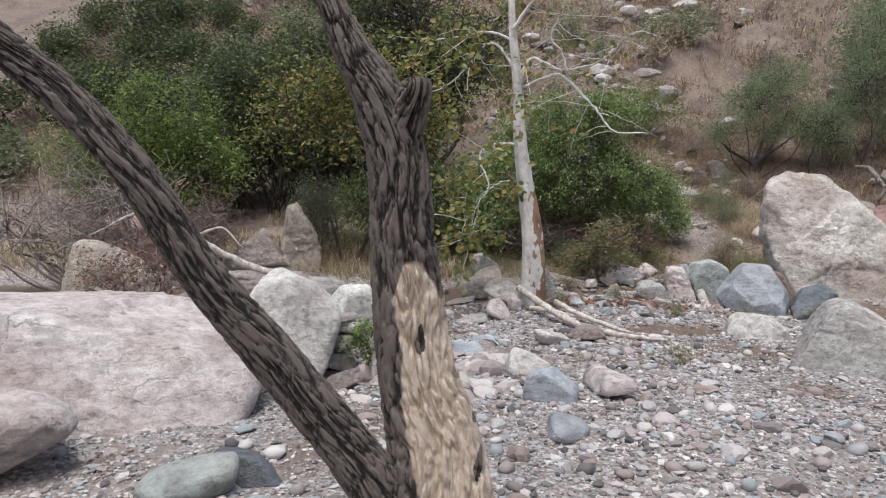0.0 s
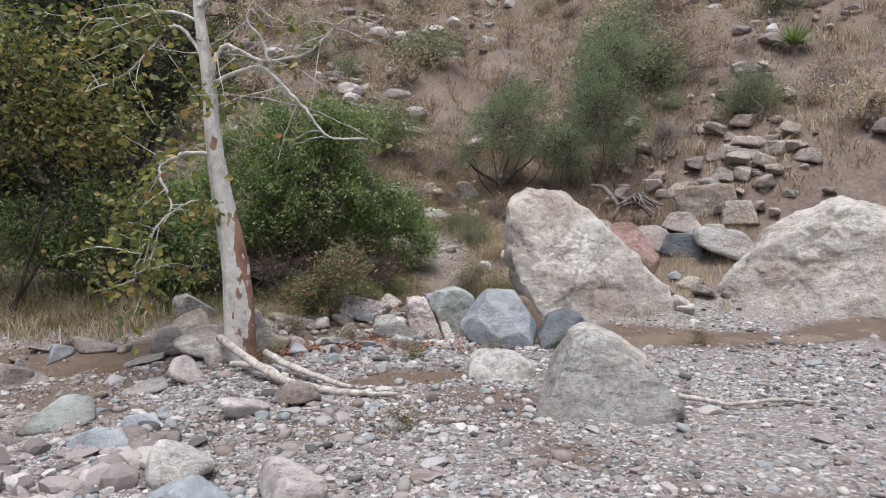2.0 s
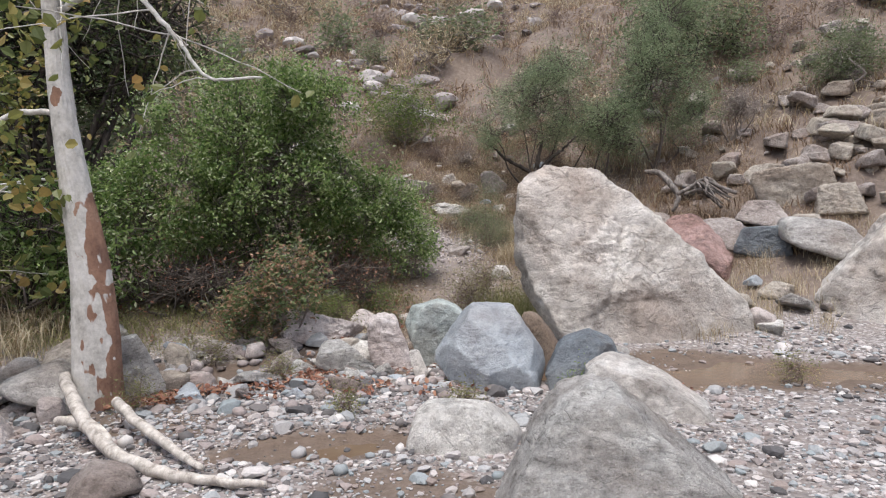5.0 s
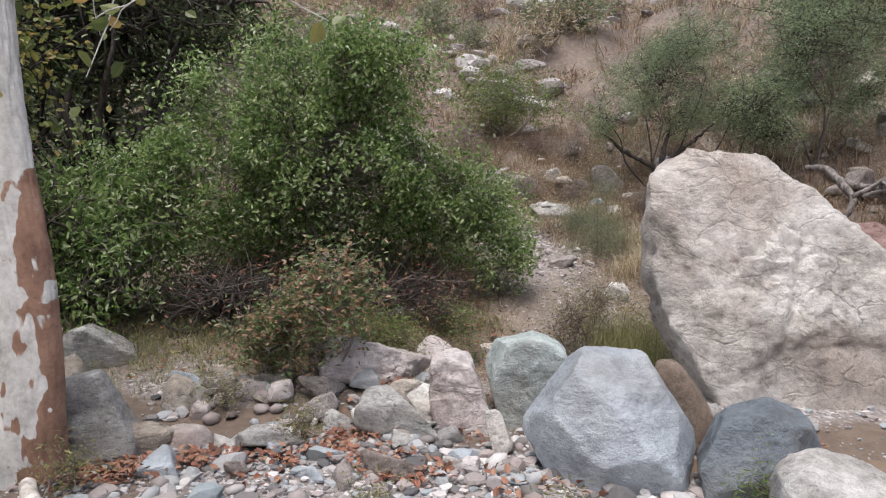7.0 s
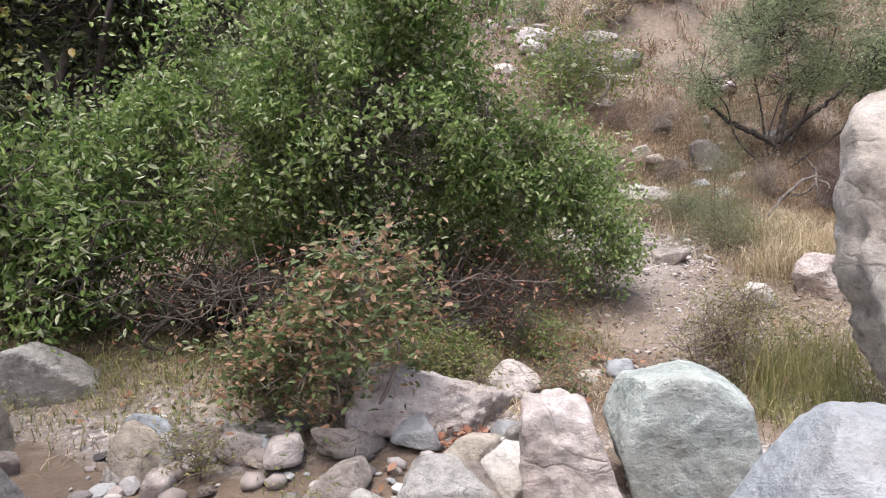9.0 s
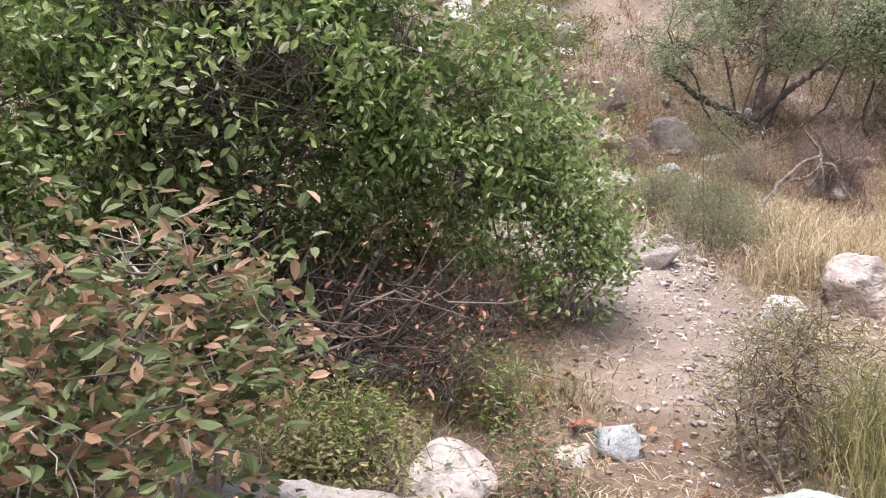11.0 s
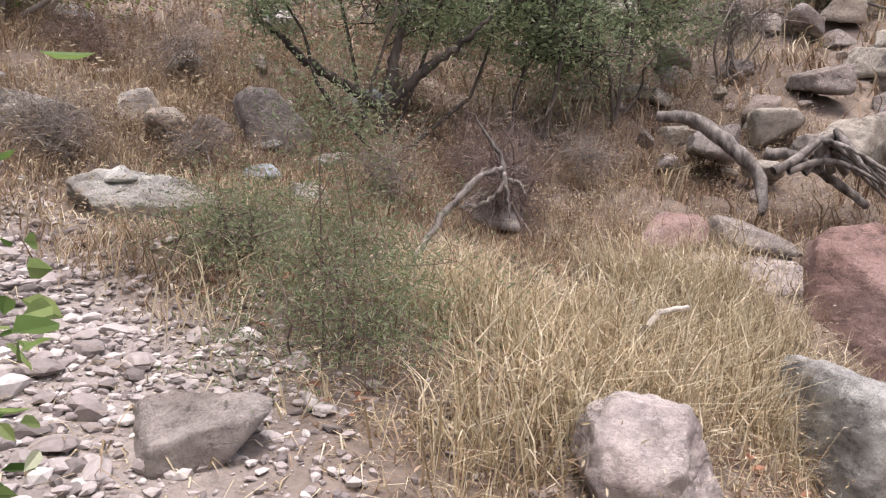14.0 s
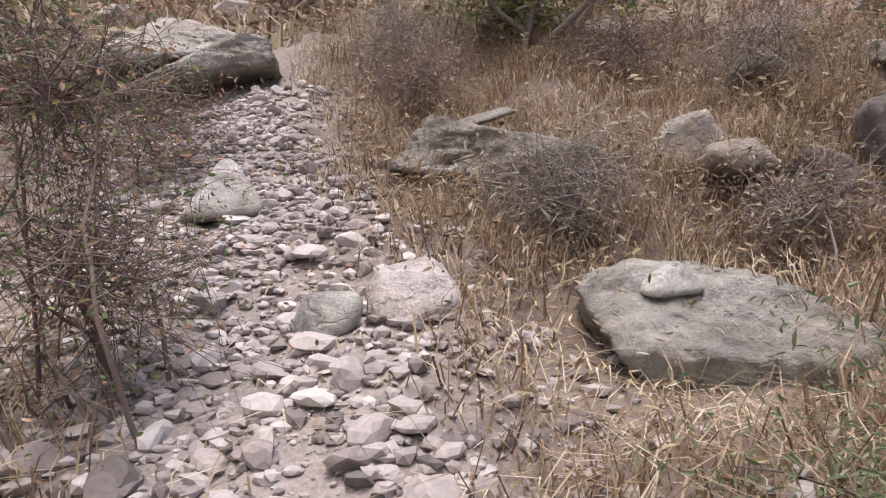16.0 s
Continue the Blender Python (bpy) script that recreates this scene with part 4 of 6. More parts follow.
def trunk_mesh(name, path, radii, sides, step, furrow, seed):
    """A tree trunk with furrowed bark in relief."""
    pts = curve_pts(path, step)
    m = len(pts)
    rad = np.interp(np.linspace(0, 1, m), np.linspace(0, 1, len(radii)), radii)
    tan = np.gradient(pts, axis=0)
    tan /= np.linalg.norm(tan, axis=1)[:, None]
    a = np.cross(tan, [0, 1, 0.15])
    a /= np.linalg.norm(a, axis=1)[:, None]
    b = np.cross(tan, a)
    th = np.arange(sides) * 2 * np.pi / sides
    run = np.concatenate([[0], np.cumsum(np.linalg.norm(np.diff(pts, axis=0), axis=1))])
    T, Z = np.meshgrid(np.arange(sides) / sides, run)
    n = int(round(2 * math.pi * float(np.mean(rad)) / 0.026))
    def wrap(s, k, v):
        w = T + 0.02 * np.sin(Z * 9)
        return (1 - T) * fbm(w * n * k, Z * v * k, 4, s) + T * fbm((w - 1) * n * k, Z * v * k, 4, s)
    ridge = np.clip(1 - np.abs(wrap(seed, 1.0, 4.5)) * 6.5, 0, 1) + 0.6 * np.clip(1 - np.abs(wrap(seed + 3, 0.7, 13)) * 7, 0, 1)
    r = rad[:, None] * (1 + 0.10 * np.sin(2 * th + Z * 1.7) + 0.07 * np.sin(3 * th - Z)) + furrow * (np.clip(ridge, 0, 1) * -1.3 + 0.6 * wrap(seed + 9, 2.3, 9))
    ring = pts[:, None] + r[..., None] * (np.cos(th)[None, :, None] * a[:, None] + np.sin(th)[None, :, None] * b[:, None])
    i, j = np.meshgrid(np.arange(m - 1), np.arange(sides), indexing="ij")
    k = (j + 1) % sides
    F = np.stack([i * sides + j, (i + 1) * sides + j, (i + 1) * sides + k, i * sides + k], -1).reshape(-1, 4)
    me = mesh_from(name, ring.reshape(-1, 3), F[:, ::-1])
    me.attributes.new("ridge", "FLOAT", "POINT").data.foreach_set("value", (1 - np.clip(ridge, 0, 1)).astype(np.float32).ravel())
    return me


# dead two-stemmed tree beside the start
snag = empty("dead_tree", 0.0, 3.05, 0.0)
tagged(snag, "dead two-stemmed tree with furrowed grey bark and bare tan wood", "tree")



def hang(ob, thing, back=None):
    ob.parent = thing
    ob.matrix_parent_inverse = Matrix.Translation(-thing.location)
    return ob


stem = trunk_mesh("upright_stem", [(0.07, 3.02, 0.13), (-0.01, 3.07, 0.58), (-0.12, 3.12, 1.01), (-0.19, 3.18, 1.51), (-0.22, 3.22, 1.91), (-0.31, 3.26, 2.23), (-0.44, 3.29, 2.46), (-0.53, 3.31, 2.65), (-0.63, 3.34, 2.91), (-0.7, 3.37, 3.23)], [0.26, 0.205, 0.165, 0.15, 0.145, 0.135, 0.105, 0.075, 0.06, 0.05], 230, 34, 0.017, 3)


def bare_fn(c):
    """Bark is gone from the lower front of the stem, with a ragged edge."""
    edge = 1.42 + 0.45 * fbm(c[:, 0] * 9, c[:, 2] * 1.6, 3, 4) - 0.5 * np.clip(-(c[:, 0] + 0.17) * 5, 0, 2)
    left = (c[:, 0] + 0.215 + (c[:, 2] - 1.2) * 0.16 + 0.05 * fbm(c[:, 2] * 7, c[:, 1], 3, 6)) * 14
    patches = 0.9 * step01(fbm(c[:, 0] * 11, c[:, 2] * 3.5, 3, 12), 0.46, 0.54)
    return np.clip(np.minimum((edge - c[:, 2]) * 4, left) + 0.5, 0, 1) - patches


bare_mask(stem, bare_fn)
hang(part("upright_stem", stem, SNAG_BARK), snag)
stub = trunk_mesh("broken_stub", [(-0.22, 3.22, 1.91), (-0.18, 3.19, 2.09), (-0.13, 3.16, 2.26), (-0.13, 3.17, 2.32)], [0.10, 0.085, 0.07, 0.05], 140, 26, 0.02, 13)
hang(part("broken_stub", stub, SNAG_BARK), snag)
lean = trunk_mesh("leaning_stem", [(-0.01, 3.02, 0.16), (-0.22, 2.97, 0.4), (-0.45, 2.96, 0.7), (-0.78, 2.95, 1.1), (-1.06, 2.92, 1.45), (-1.32, 2.87, 1.89), (-1.57, 2.83, 2.18), (-1.78, 2.77, 2.37), (-2.0, 2.7, 2.57)], [0.13, 0.12, 0.11, 0.105, 0.10, 0.095, 0.09, 0.085, 0.08], 170, 34, 0.013, 23)
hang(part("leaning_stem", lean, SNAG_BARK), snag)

# white-barked sycamore by the stream
RS = np.random.default_rng(31)
sycamore = empty("sycamore_tree", 1.45, 10.4, -0.17)
tagged(sycamore, "slender sycamore with peeling white and red-brown bark, nearly bare", "tree")
trunk = trunk_mesh("trunk", [(1.44, 10.31, -0.14), (1.39, 10.38, 0.91), (1.26, 10.47, 1.77), (1.17, 10.54, 2.51), (1.13, 10.59, 3.19), (1.07, 10.64, 3.75), (1.03, 10.67, 4.12), (1.0, 10.72, 4.67)], [0.185, 0.15, 0.125, 0.105, 0.085, 0.065, 0.055, 0.04], 120, 26, 0.006, 43)


def syc_bare(c):
    n = fbm(c[:, 0] * 8, c[:, 2] * 2.2, 3, 33) + 0.5 * fbm(c[:, 0] * 26, c[:, 2] * 14, 3, 35)
    low = (1.15 - c[:, 2]) * 0.7 + (c[:, 0] - (1.44 - 0.105 * c[:, 2])) * 5 + n * 2.2
    spots = step01(fbm(c[:, 0] * 6, c[:, 2] * 3, 3, 37), 0.33, 0.42) * 0.75
    return np.clip(np.maximum(low, spots), 0, 1)


bare_mask(trunk, syc_bare)
hang(part("trunk", trunk, WHITE_BARK), sycamore)
limbs = [([(1.16, 10.58, 3.19), (1.21, 10.54, 3.48), (1.35, 10.5, 3.63), (1.67, 10.3, 3.45), (1.84, 10.25, 3.44)], 0.036), ([(1.14, 10.59, 3.18), (1.48, 10.45, 3.32), (1.75, 10.37, 3.37), (2.05, 10.16, 3.04), (2.21, 10.0, 2.84), (2.44, 9.81, 2.52), (2.85, 9.59, 2.49)], 0.028), ([(1.81, 10.25, 3.41), (1.74, 10.29, 3.68), (1.57, 10.35, 3.93), (1.68, 10.34, 4.22)], 0.018), ([(1.84, 10.25, 3.44), (2.25, 10.14, 3.54), (2.61, 10.05, 3.89), (2.91, 9.97, 4.0)], 0.016), ([(1.15, 10.54, 2.34), (0.85, 10.57, 2.34), (0.59, 10.53, 2.21), (0.58, 10.42, 2.03), (0.69, 10.27, 1.73), (0.61, 10.17, 1.51)], 0.026), ([(1.1, 10.62, 3.44), (0.88, 10.96, 3.85), (0.68, 11.13, 3.95), (0.4, 11.3, 3.66), (0.05, 11.48, 3.34), (-0.56, 11.75, 3.11)], 0.024), ([(1.03, 10.66, 3.93), (0.69, 11.14, 4.14), (0.22, 11.48, 4.12), (-0.32, 11.74, 4.11)], 0.022), ([(1.17, 10.5, 1.78), (0.89, 10.42, 1.76), (0.54, 10.3, 1.5), (0.34, 10.23, 1.11), (0.24, 10.23, 0.71)], 0.011), ([(1.04, 10.62, 4.1), (1.3, 10.57, 4.46), (1.73, 10.46, 4.81)], 0.03)]
tips = []
for line, r in limbs:
    tb = Tubes()
    pts = curve_pts(line, 7, 0.02, RS)
    tb.add(pts, [r, r * 0.75, r * 0.3], 8, 0.15, RS)
    for k in range(10):
        q = pts[RS.integers(len(pts) // 3, len(pts))]
        d = RS.normal(size=3) * [0.5, 0.5, 0.35] + [-0.15, 0, -0.12]
        mid = q + d * 0.5 + RS.normal(size=3) * 0.05
        end = q + d + [0, 0, -0.12 * RS.random()]
        tb.add(curve_pts([q, mid, end], 4, 0.02, RS), [0.007, 0.003], 5, 0, RS)
        tips += [mid, end, (mid + end) / 2]
    hang(part("limb", tb.mesh("limb"), WHITE_BARK), sycamore)
tips = np.array(tips)
left_side = tips[(tips[:, 0] < 1.3)]
cl = np.concatenate([left_side[RS.integers(0, len(left_side), 1100)] + RS.normal(size=(1100, 3)) * 0.12, tips[RS.integers(0, len(tips), 260)] + RS.normal(size=(260, 3)) * 0.06])
hang(part("foliage", leaf_mesh("foliage", cl, 0.10, RS, 0.8, 0.5, 0.3), AUTUMN_LEAF, None, "few yellowing hanging leaves"), sycamore)


def log_thing(name, label, category, lines, material, x, y):
    """Dead wood of several limbs."""
    e = empty(name, x, y, hz(x, y))
    tagged(e, label, category)
    for line, radii in lines:
        tb = Tubes()
        tb.add(curve_pts(line, 6, 0.018, RS), radii, 10, 0.25, RS)
        hang(part("limb", tb.mesh("limb"), material), e)
    return e


log_thing("driftwood", "bleached forked driftwood lying on the gravel", "driftwood",
          [([(1.19, 10.24, 0.16), (1.52, 9.51, -0.0), (1.87, 8.99, -0.12), (2.29, 8.55, -0.15), (2.83, 8.24, -0.14)], [0.05, 0.048, 0.042, 0.02]), ([(1.68, 9.78, 0.03), (2.04, 9.25, -0.08), (2.44, 8.56, -0.12)], [0.042, 0.038, 0.022]), ([(1.31, 9.67, -0.05), (1.62, 9.38, -0.03), (1.87, 8.99, -0.13)], [0.035, 0.04, 0.03])], PALE_WOOD, 1.9, 9.2)
log_thing("fallen_branch", "fallen pinkish grey branch across brown rocks", "branch", [([(-4.08, 8.60, 1.97), (-3.54, 8.60, 1.44), (-3.15, 8.60, 1.03), (-2.69, 8.60, 0.76), (-2.11, 8.60, 0.54)], [0.02, 0.03, 0.04, 0.045, 0.05]), ([(-3.11, 8.50, 1.04), (-2.78, 8.50, 1.15), (-2.52, 8.50, 0.91)], [0.02, 0.015, 0.008]), ([(-3.54, 8.60, 1.44), (-3.94, 8.60, 1.30), (-4.49, 8.60, 1.02)], [0.022, 0.016, 0.008])], PALE_WOOD, -2.11, 8.6)
log_thing("stick", "long thin pale stick lying on the gravel", "stick", [([(5.27, 7.08, -0.05), (5.62, 6.87, -0.11), (6.08, 6.74, -0.08), (6.54, 6.61, -0.12)], [0.025, 0.02, 0.012])], PALE_WOOD, 5.6, 6.9)
log_thing("stick", "short pale stick beside a grey boulder", "stick", [([(4.21, 6.86, -0.12), (4.54, 6.76, -0.14), (4.88, 6.77, -0.11)], [0.02, 0.025, 0.015])], PALE_WOOD, 4.5, 6.8)
log_thing("dead_branch", "weathered forked dead branch standing in straw grass", "branch",
          [([(7.01, 15.89, 1.09), (7.2, 15.88, 1.33), (7.31, 15.87, 1.46), (7.47, 15.82, 1.61), (7.6, 15.78, 1.66)], [0.014, 0.022, 0.017, 0.010]), ([(7.6, 15.78, 1.6), (7.59, 15.79, 1.71), (7.54, 15.85, 1.83), (7.49, 15.9, 1.96)], [0.015, 0.011, 0.004]), ([(7.38, 15.88, 1.45), (7.46, 15.81, 1.46), (7.54, 15.75, 1.53), (7.57, 15.74, 1.63)], [0.014, 0.012, 0.01]), ([(7.38, 15.94, 1.49), (7.46, 15.89, 1.58), (7.54, 15.83, 1.65), (7.6, 15.78, 1.65)], [0.010, 0.009, 0.007]), ([(7.57, 15.74, 1.63), (7.58, 15.72, 1.51), (7.59, 15.71, 1.39)], [0.014, 0.010, 0.004]), ([(7.65, 15.81, 1.6), (7.71, 15.76, 1.57), (7.73, 15.73, 1.5)], [0.014, 0.01, 0.005])], GREY_WOOD, 7.0, 15.6)
log_thing("stick", "curved bleached stick rising from the grass", "stick", [([(7.62, 14.99, 0.76), (7.72, 14.98, 0.88), (7.84, 14.96, 0.96), (7.98, 14.91, 0.99)], [0.012, 0.016, 0.012])], PALE_WOOD, 7.6, 14.9)
log_thing("driftwood", "tangled grey driftwood roots on the bank", "driftwood",
          [([(9.98, 16.49, 2.2), (10.15, 16.22, 2.15), (10.22, 15.89, 1.87), (10.24, 15.73, 1.68), (10.05, 15.6, 1.41)], [0.04, 0.06, 0.06, 0.05, 0.03]), ([(10.38, 15.76, 1.88), (10.45, 15.57, 1.84), (10.65, 15.4, 1.69), (10.77, 15.16, 1.46)], [0.05, 0.04, 0.03])] +
          [([(10.1 + 0.12 * k, 15.55 - 0.05 * k, 1.72), (10.35 + 0.2 * RS.random(), 15.3, 1.75 + 0.3 * RS.random()), (10.2 + 0.9 * RS.random(), 15.0, 1.45 + 0.4 * RS.random())], [0.035, 0.025, 0.01]) for k in range(9)], GREY_WOOD, 10.3, 15.6)


# ---------------------------------------------------------------- shrubs
def shrub(name, label, x, y, lobes, leaves, size, leaf_material, twig_material=TWIG, seed=1, slim=0.5, clumps=26, spread=0.16, droop=0.4, twigs=3, stems=5, base=None, shell=0.55, twig_r=0.012, keep=None, gaps=0.0):
    """A bush: crooked stems that fan out into lobes (dx, dy, dz, rx, ry, rz), with leaves in clumps along the twigs."""
    rng = np.random.default_rng(seed)
    z = hz(x, y) if base is None else base
    e = empty(name, x, y, z)
    tagged(e, label, "tree" if "tree" in name else "shrub")
    tb = Tubes()
    heads = []
    widest = max(lobe[3] * lobe[5] for lobe in lobes)
    for nth, (dx, dy, dz, rx, ry, rz) in enumerate(lobes):
        here = max(6, int(clumps * rx * rz / widest))
        c = np.array([dx, dy, dz])
        for k in range(stems if nth < 5 else 0):
            root = np.array([rng.normal() * 0.12, rng.normal() * 0.12, -0.08])
            end = c + rng.normal(size=3) * [rx, ry, rz] * 0.35
            mid = root * 0.6 + end * 0.4 + rng.normal(size=3) * 0.25 * max(rx, 0.3) * np.array([1, 1, 0.5])
            mid2 = root * 0.25 + end * 0.75 + rng.normal(size=3) * 0.22 * max(rx, 0.3)
            line = curve_pts([root, mid, mid2, end], 3, 0.05 * min(rx, 0.8), rng)
            tb.add(line, [twig_r * 2.4, twig_r * 1.5, twig_r * 0.7], 5, 0.1, rng)
            tw = [line[-1], line[-3]]
            heads += tw
        u = rng.normal(size=(here, 3))
        u /= np.linalg.norm(u, axis=1)[:, None]
        rr = shell + (1.08 - shell) * rng.random(here) ** 0.6
        cs = c + u * rr[:, None] * [rx, ry, rz]
        cs = cs[cs[:, 2] > 0.02]
        if keep:
            cs = cs[keep(cs[:, 0] + x, cs[:, 1] + y)]
        for q in cs:
            src = c + (q - c) * 0.15 + rng.normal(size=3) * 0.1 * rx
            line = curve_pts([src, src * 0.65 + q * 0.35 + rng.normal(size=3) * 0.16 * rx, src * 0.3 + q * 0.7 + rng.normal(size=3) * 0.14 * rx, q], 2, 0.03 * min(rx, 0.8), rng)
            tb.add(line, [twig_r, twig_r * 0.6, twig_r * 0.3], 4, 0, rng)
            for w in range(twigs):
                s = line[rng.integers(2, len(line))]
                t_ = s + rng.normal(size=3) * spread * 1.3
                tb.add(np.array([s, (s + t_) / 2 + rng.normal(size=3) * 0.25 * spread, t_]), [twig_r * 0.5, twig_r * 0.2], 3, 0, rng)
                heads.append(t_)
            heads.append(q)
    part("trunk", tb.mesh("trunk"), twig_material, e)
    if leaves:
        hd = np.array(heads)
        P = hd[rng.integers(0, len(hd), leaves)] + rng.normal(size=(leaves, 3)) * spread
        P = P[P[:, 2] > 0.0]
        if gaps:
            P = P[fbm3(P * gaps + seed, 3, seed) > -0.10]
        if keep:
            P = P[keep(P[:, 0] + x, P[:, 1] + y)]
        part("foliage", leaf_mesh("foliage", P, size, rng, slim, droop), leaf_material, e)
    return e


def clear(x, y):
    """Keeps the bush off the path."""
    return (x < 5.22) & ~((x > 3.6) & (y < 13.45 + 0.25 * np.clip(x - 4.2, 0, 2)))


main = [(-0.5, 0.1, 1.95, 1.3, 1.0, 1.0), (0.2, 0.0, 2.3, 0.72, 0.8, 0.8), (-0.3, -0.4, 1.3, 1.4, 0.75, 0.6), (0.75, -0.2, 1.2, 0.65, 0.6, 0.5), (-1.8, -0.4, 1.0, 0.85, 0.7, 0.65), (-2.8, -0.5, 0.5, 0.55, 0.55, 0.45), (-0.4, 0.7, 0.6, 1.5, 0.4, 0.55), (1.0, 0.6, 0.5, 0.7, 0.35, 0.45)]
rl = np.random.default_rng(50)
for k in range(30):
    m_ = main[k % 6]
    u_ = rl.normal(size=3)
    u_[2] = abs(u_[2]) * 0.9
    u_[1] = -abs(u_[1])
    u_ /= np.linalg.norm(u_)
    r_ = rl.uniform(0.14, 0.32)
    main.append((m_[0] + u_[0] * m_[3], m_[1] + u_[1] * m_[4], m_[2] + u_[2] * m_[5], r_, r_, r_))
shrub("green_bush", "large dense bush with glossy drooping green leaves", 2.9, 14.4,
      main,
      98000, 0.055, BUSH_LEAF, DARK_TWIG, 51, 0.5, 190, 0.11, 0.7, 3, 1, None, 0.45, 0.006, clear, 2.4)
shrub("leafy_bough", "low green bough hanging over the path", 4.55, 14.2, [(-0.3, 0.0, 0.85, 0.75, 0.5, 0.38), (0.2, -0.05, 0.65, 0.45, 0.4, 0.38), (0.05, 0.0, 1.15, 0.42, 0.38, 0.35), (0.25, -0.15, 0.3, 0.36, 0.34, 0.25)], 13500, 0.043, BUSH_LEAF, TWIG, 52, 0.55, 60, 0.085, 0.7, 3, 4, None, 0.35, 0.004, clear, 4.0)
shrub("rusty_shrub", "small shrub with green and rust-tipped leaves", 2.85, 11.95, [(0.05, 0, 0.65, 0.42, 0.38, 0.42), (-0.25, 0.1, 0.4, 0.4, 0.35, 0.3), (0.2, 0.1, 0.95, 0.25, 0.25, 0.25)], 8500, 0.05, RUST_LEAF, TWIG, 53, 0.5, 46, 0.075, 0.1, 3, 2, None, 0.4, 0.006, None, 6.0)
shrub("willow_shrub", "loose green shrub with thin hanging twigs", -0.2, 13.6, [(0, 0, 1.1, 1.3, 0.9, 0.75), (0.9, -0.3, 0.7, 0.7, 0.6, 0.5), (-1.1, 0.1, 0.9, 0.8, 0.7, 0.6)], 20000, 0.07, BUSH_LEAF, DARK_TWIG, 54, 0.4, 70, 0.15, 0.7, 4, 5, gaps=2.2)
shrub("oak_tree", "dark evergreen oak tree behind the bushes", -0.8, 17.2, [(0, 0, 3.2, 2.2, 1.6, 1.5), (-1.9, 0.2, 2.8, 1.6, 1.3, 1.3), (1.5, 0.5, 3.6, 1.4, 1.2, 1.2), (-0.6, 0.3, 4.6, 1.8, 1.4, 1.2)], 26000, 0.09, DARK_LEAF, DARK_BARK, 55, 0.5, 80, 0.2, 0.3, 3, 5, None, 0.6, 0.03, None, 1.5)
shrub("autumn_tree", "tree with thin yellow-green autumn foliage", -1.7, 13.0, [(0.2, 0, 3.2, 1.2, 0.9, 0.9), (1.2, 0.1, 2.9, 0.7, 0.7, 0.7), (-1.1, 0.2, 3.0, 0.9, 0.8, 0.7)], 6500, 0.085, AUTUMN_LEAF, DARK_BARK, 56, 0.6, 50, 0.2, 0.4, 3, 1, None, 0.5, 0.014)
shrub("green_bush", "bright green rounded bush on the bank", -6.3, 15.0, [(0, 0, 2.3, 1.5, 1.2, 1.0), (1.0, -0.4, 1.7, 1.0, 0.9, 0.9), (-1.4, 0.2, 1.7, 1.0, 0.9, 0.8)], 24000, 0.08, BRIGHT_LEAF, DARK_BARK, 57, 0.5, 70, 0.16, 0.4, 3, 5, gaps=1.8)
shrub("dark_bush", "dark green bush on the slope", -3.9, 16.2, [(0, 0, 2.2, 1.4, 1.0, 1.2), (-0.9, 0, 3.0, 1.1, 0.9, 0.9), (0.9, 0.2, 3.0, 1.1, 0.9, 1.0)], 12000, 0.10, DARK_LEAF, DARK_BARK, 58, 0.5, 70, 0.17, 0.3, 3, 5)
shrub("green_bush", "small round green bush in dry grass", -2.5, 14.0, [(0, 0, 0.75, 0.65, 0.55, 0.6)], 5200, 0.055, GREY_LEAF, TWIG, 59, 0.35, 50, 0.12, -0.3, 3, 6)
shrub("dead_shrub", "leafless grey shrub with tangled pale branches", -5.6, 10.8, [(0.4, 0, 1.5, 1.3, 0.9, 1.0), (-1.2, 0, 1.2, 1.2, 0.8, 0.9), (0.2, -0.4, 0.9, 1.1, 0.7, 0.5)], 0, 0.05, GREY_LEAF, TWIG, 60, 0.4, 55, 0.28, 0.3, 6, 8)
shrub("red_shrub", "low twiggy shrub with withered red leaves", -3.74, 8.9, [(0, 0, 0.75, 0.55, 0.4, 0.35), (-0.7, 0, 0.6, 0.5, 0.4, 0.35)], 900, 0.05, LITTER, RED_TWIG, 163, 0.5, 40, 0.16, 0.2, 5, 5, None, 0.3, 0.006)
shrub("dead_shrub", "leafless brown shrub of fine twigs", -4.2, 12.0, [(0, 0, 0.8, 0.7, 0.6, 0.6)], 0, 0.05, GREY_LEAF, RED_TWIG, 61, 0.4, 60, 0.22, 0.3, 7, 8)
shrub("dead_shrub", "leafless tangle of brush under the bushes", 2.0, 13.2, [(-0.3, 0.2, 0.32, 0.9, 0.5, 0.26), (1.2, 0.3, 0.3, 0.9, 0.5, 0.26)], 900, 0.05, LITTER, DARK_TWIG, 62, 0.4, 55, 0.2, 0.3, 6, 6)

# mesquite on the far bank
mesquite = shrub("mesquite_tree", "spreading mesquite tree with dark stems and feathery grey-green leaves", 8.1, 17.75,
                 [(0.1, 0.3, 2.0, 1.0, 0.8, 0.65), (1.3, 0.2, 1.5, 0.7, 0.7, 0.4), (-0.9, 0.1, 1.25, 0.55, 0.6, 0.38), (0.7, 0.4, 2.6, 0.9, 0.8, 0.5), (0.3, 0.1, 1.25, 0.7, 0.5, 0.3), (1.9, 0.1, 1.05, 0.4, 0.4, 0.25)], 48000, 0.042, FEATHER_LEAF, DARK_TWIG, 63, 0.3, 60, 0.11, 0.2, 4, 1, 1.86, 0.45, 0.009, None, 2.6)
tb = Tubes()
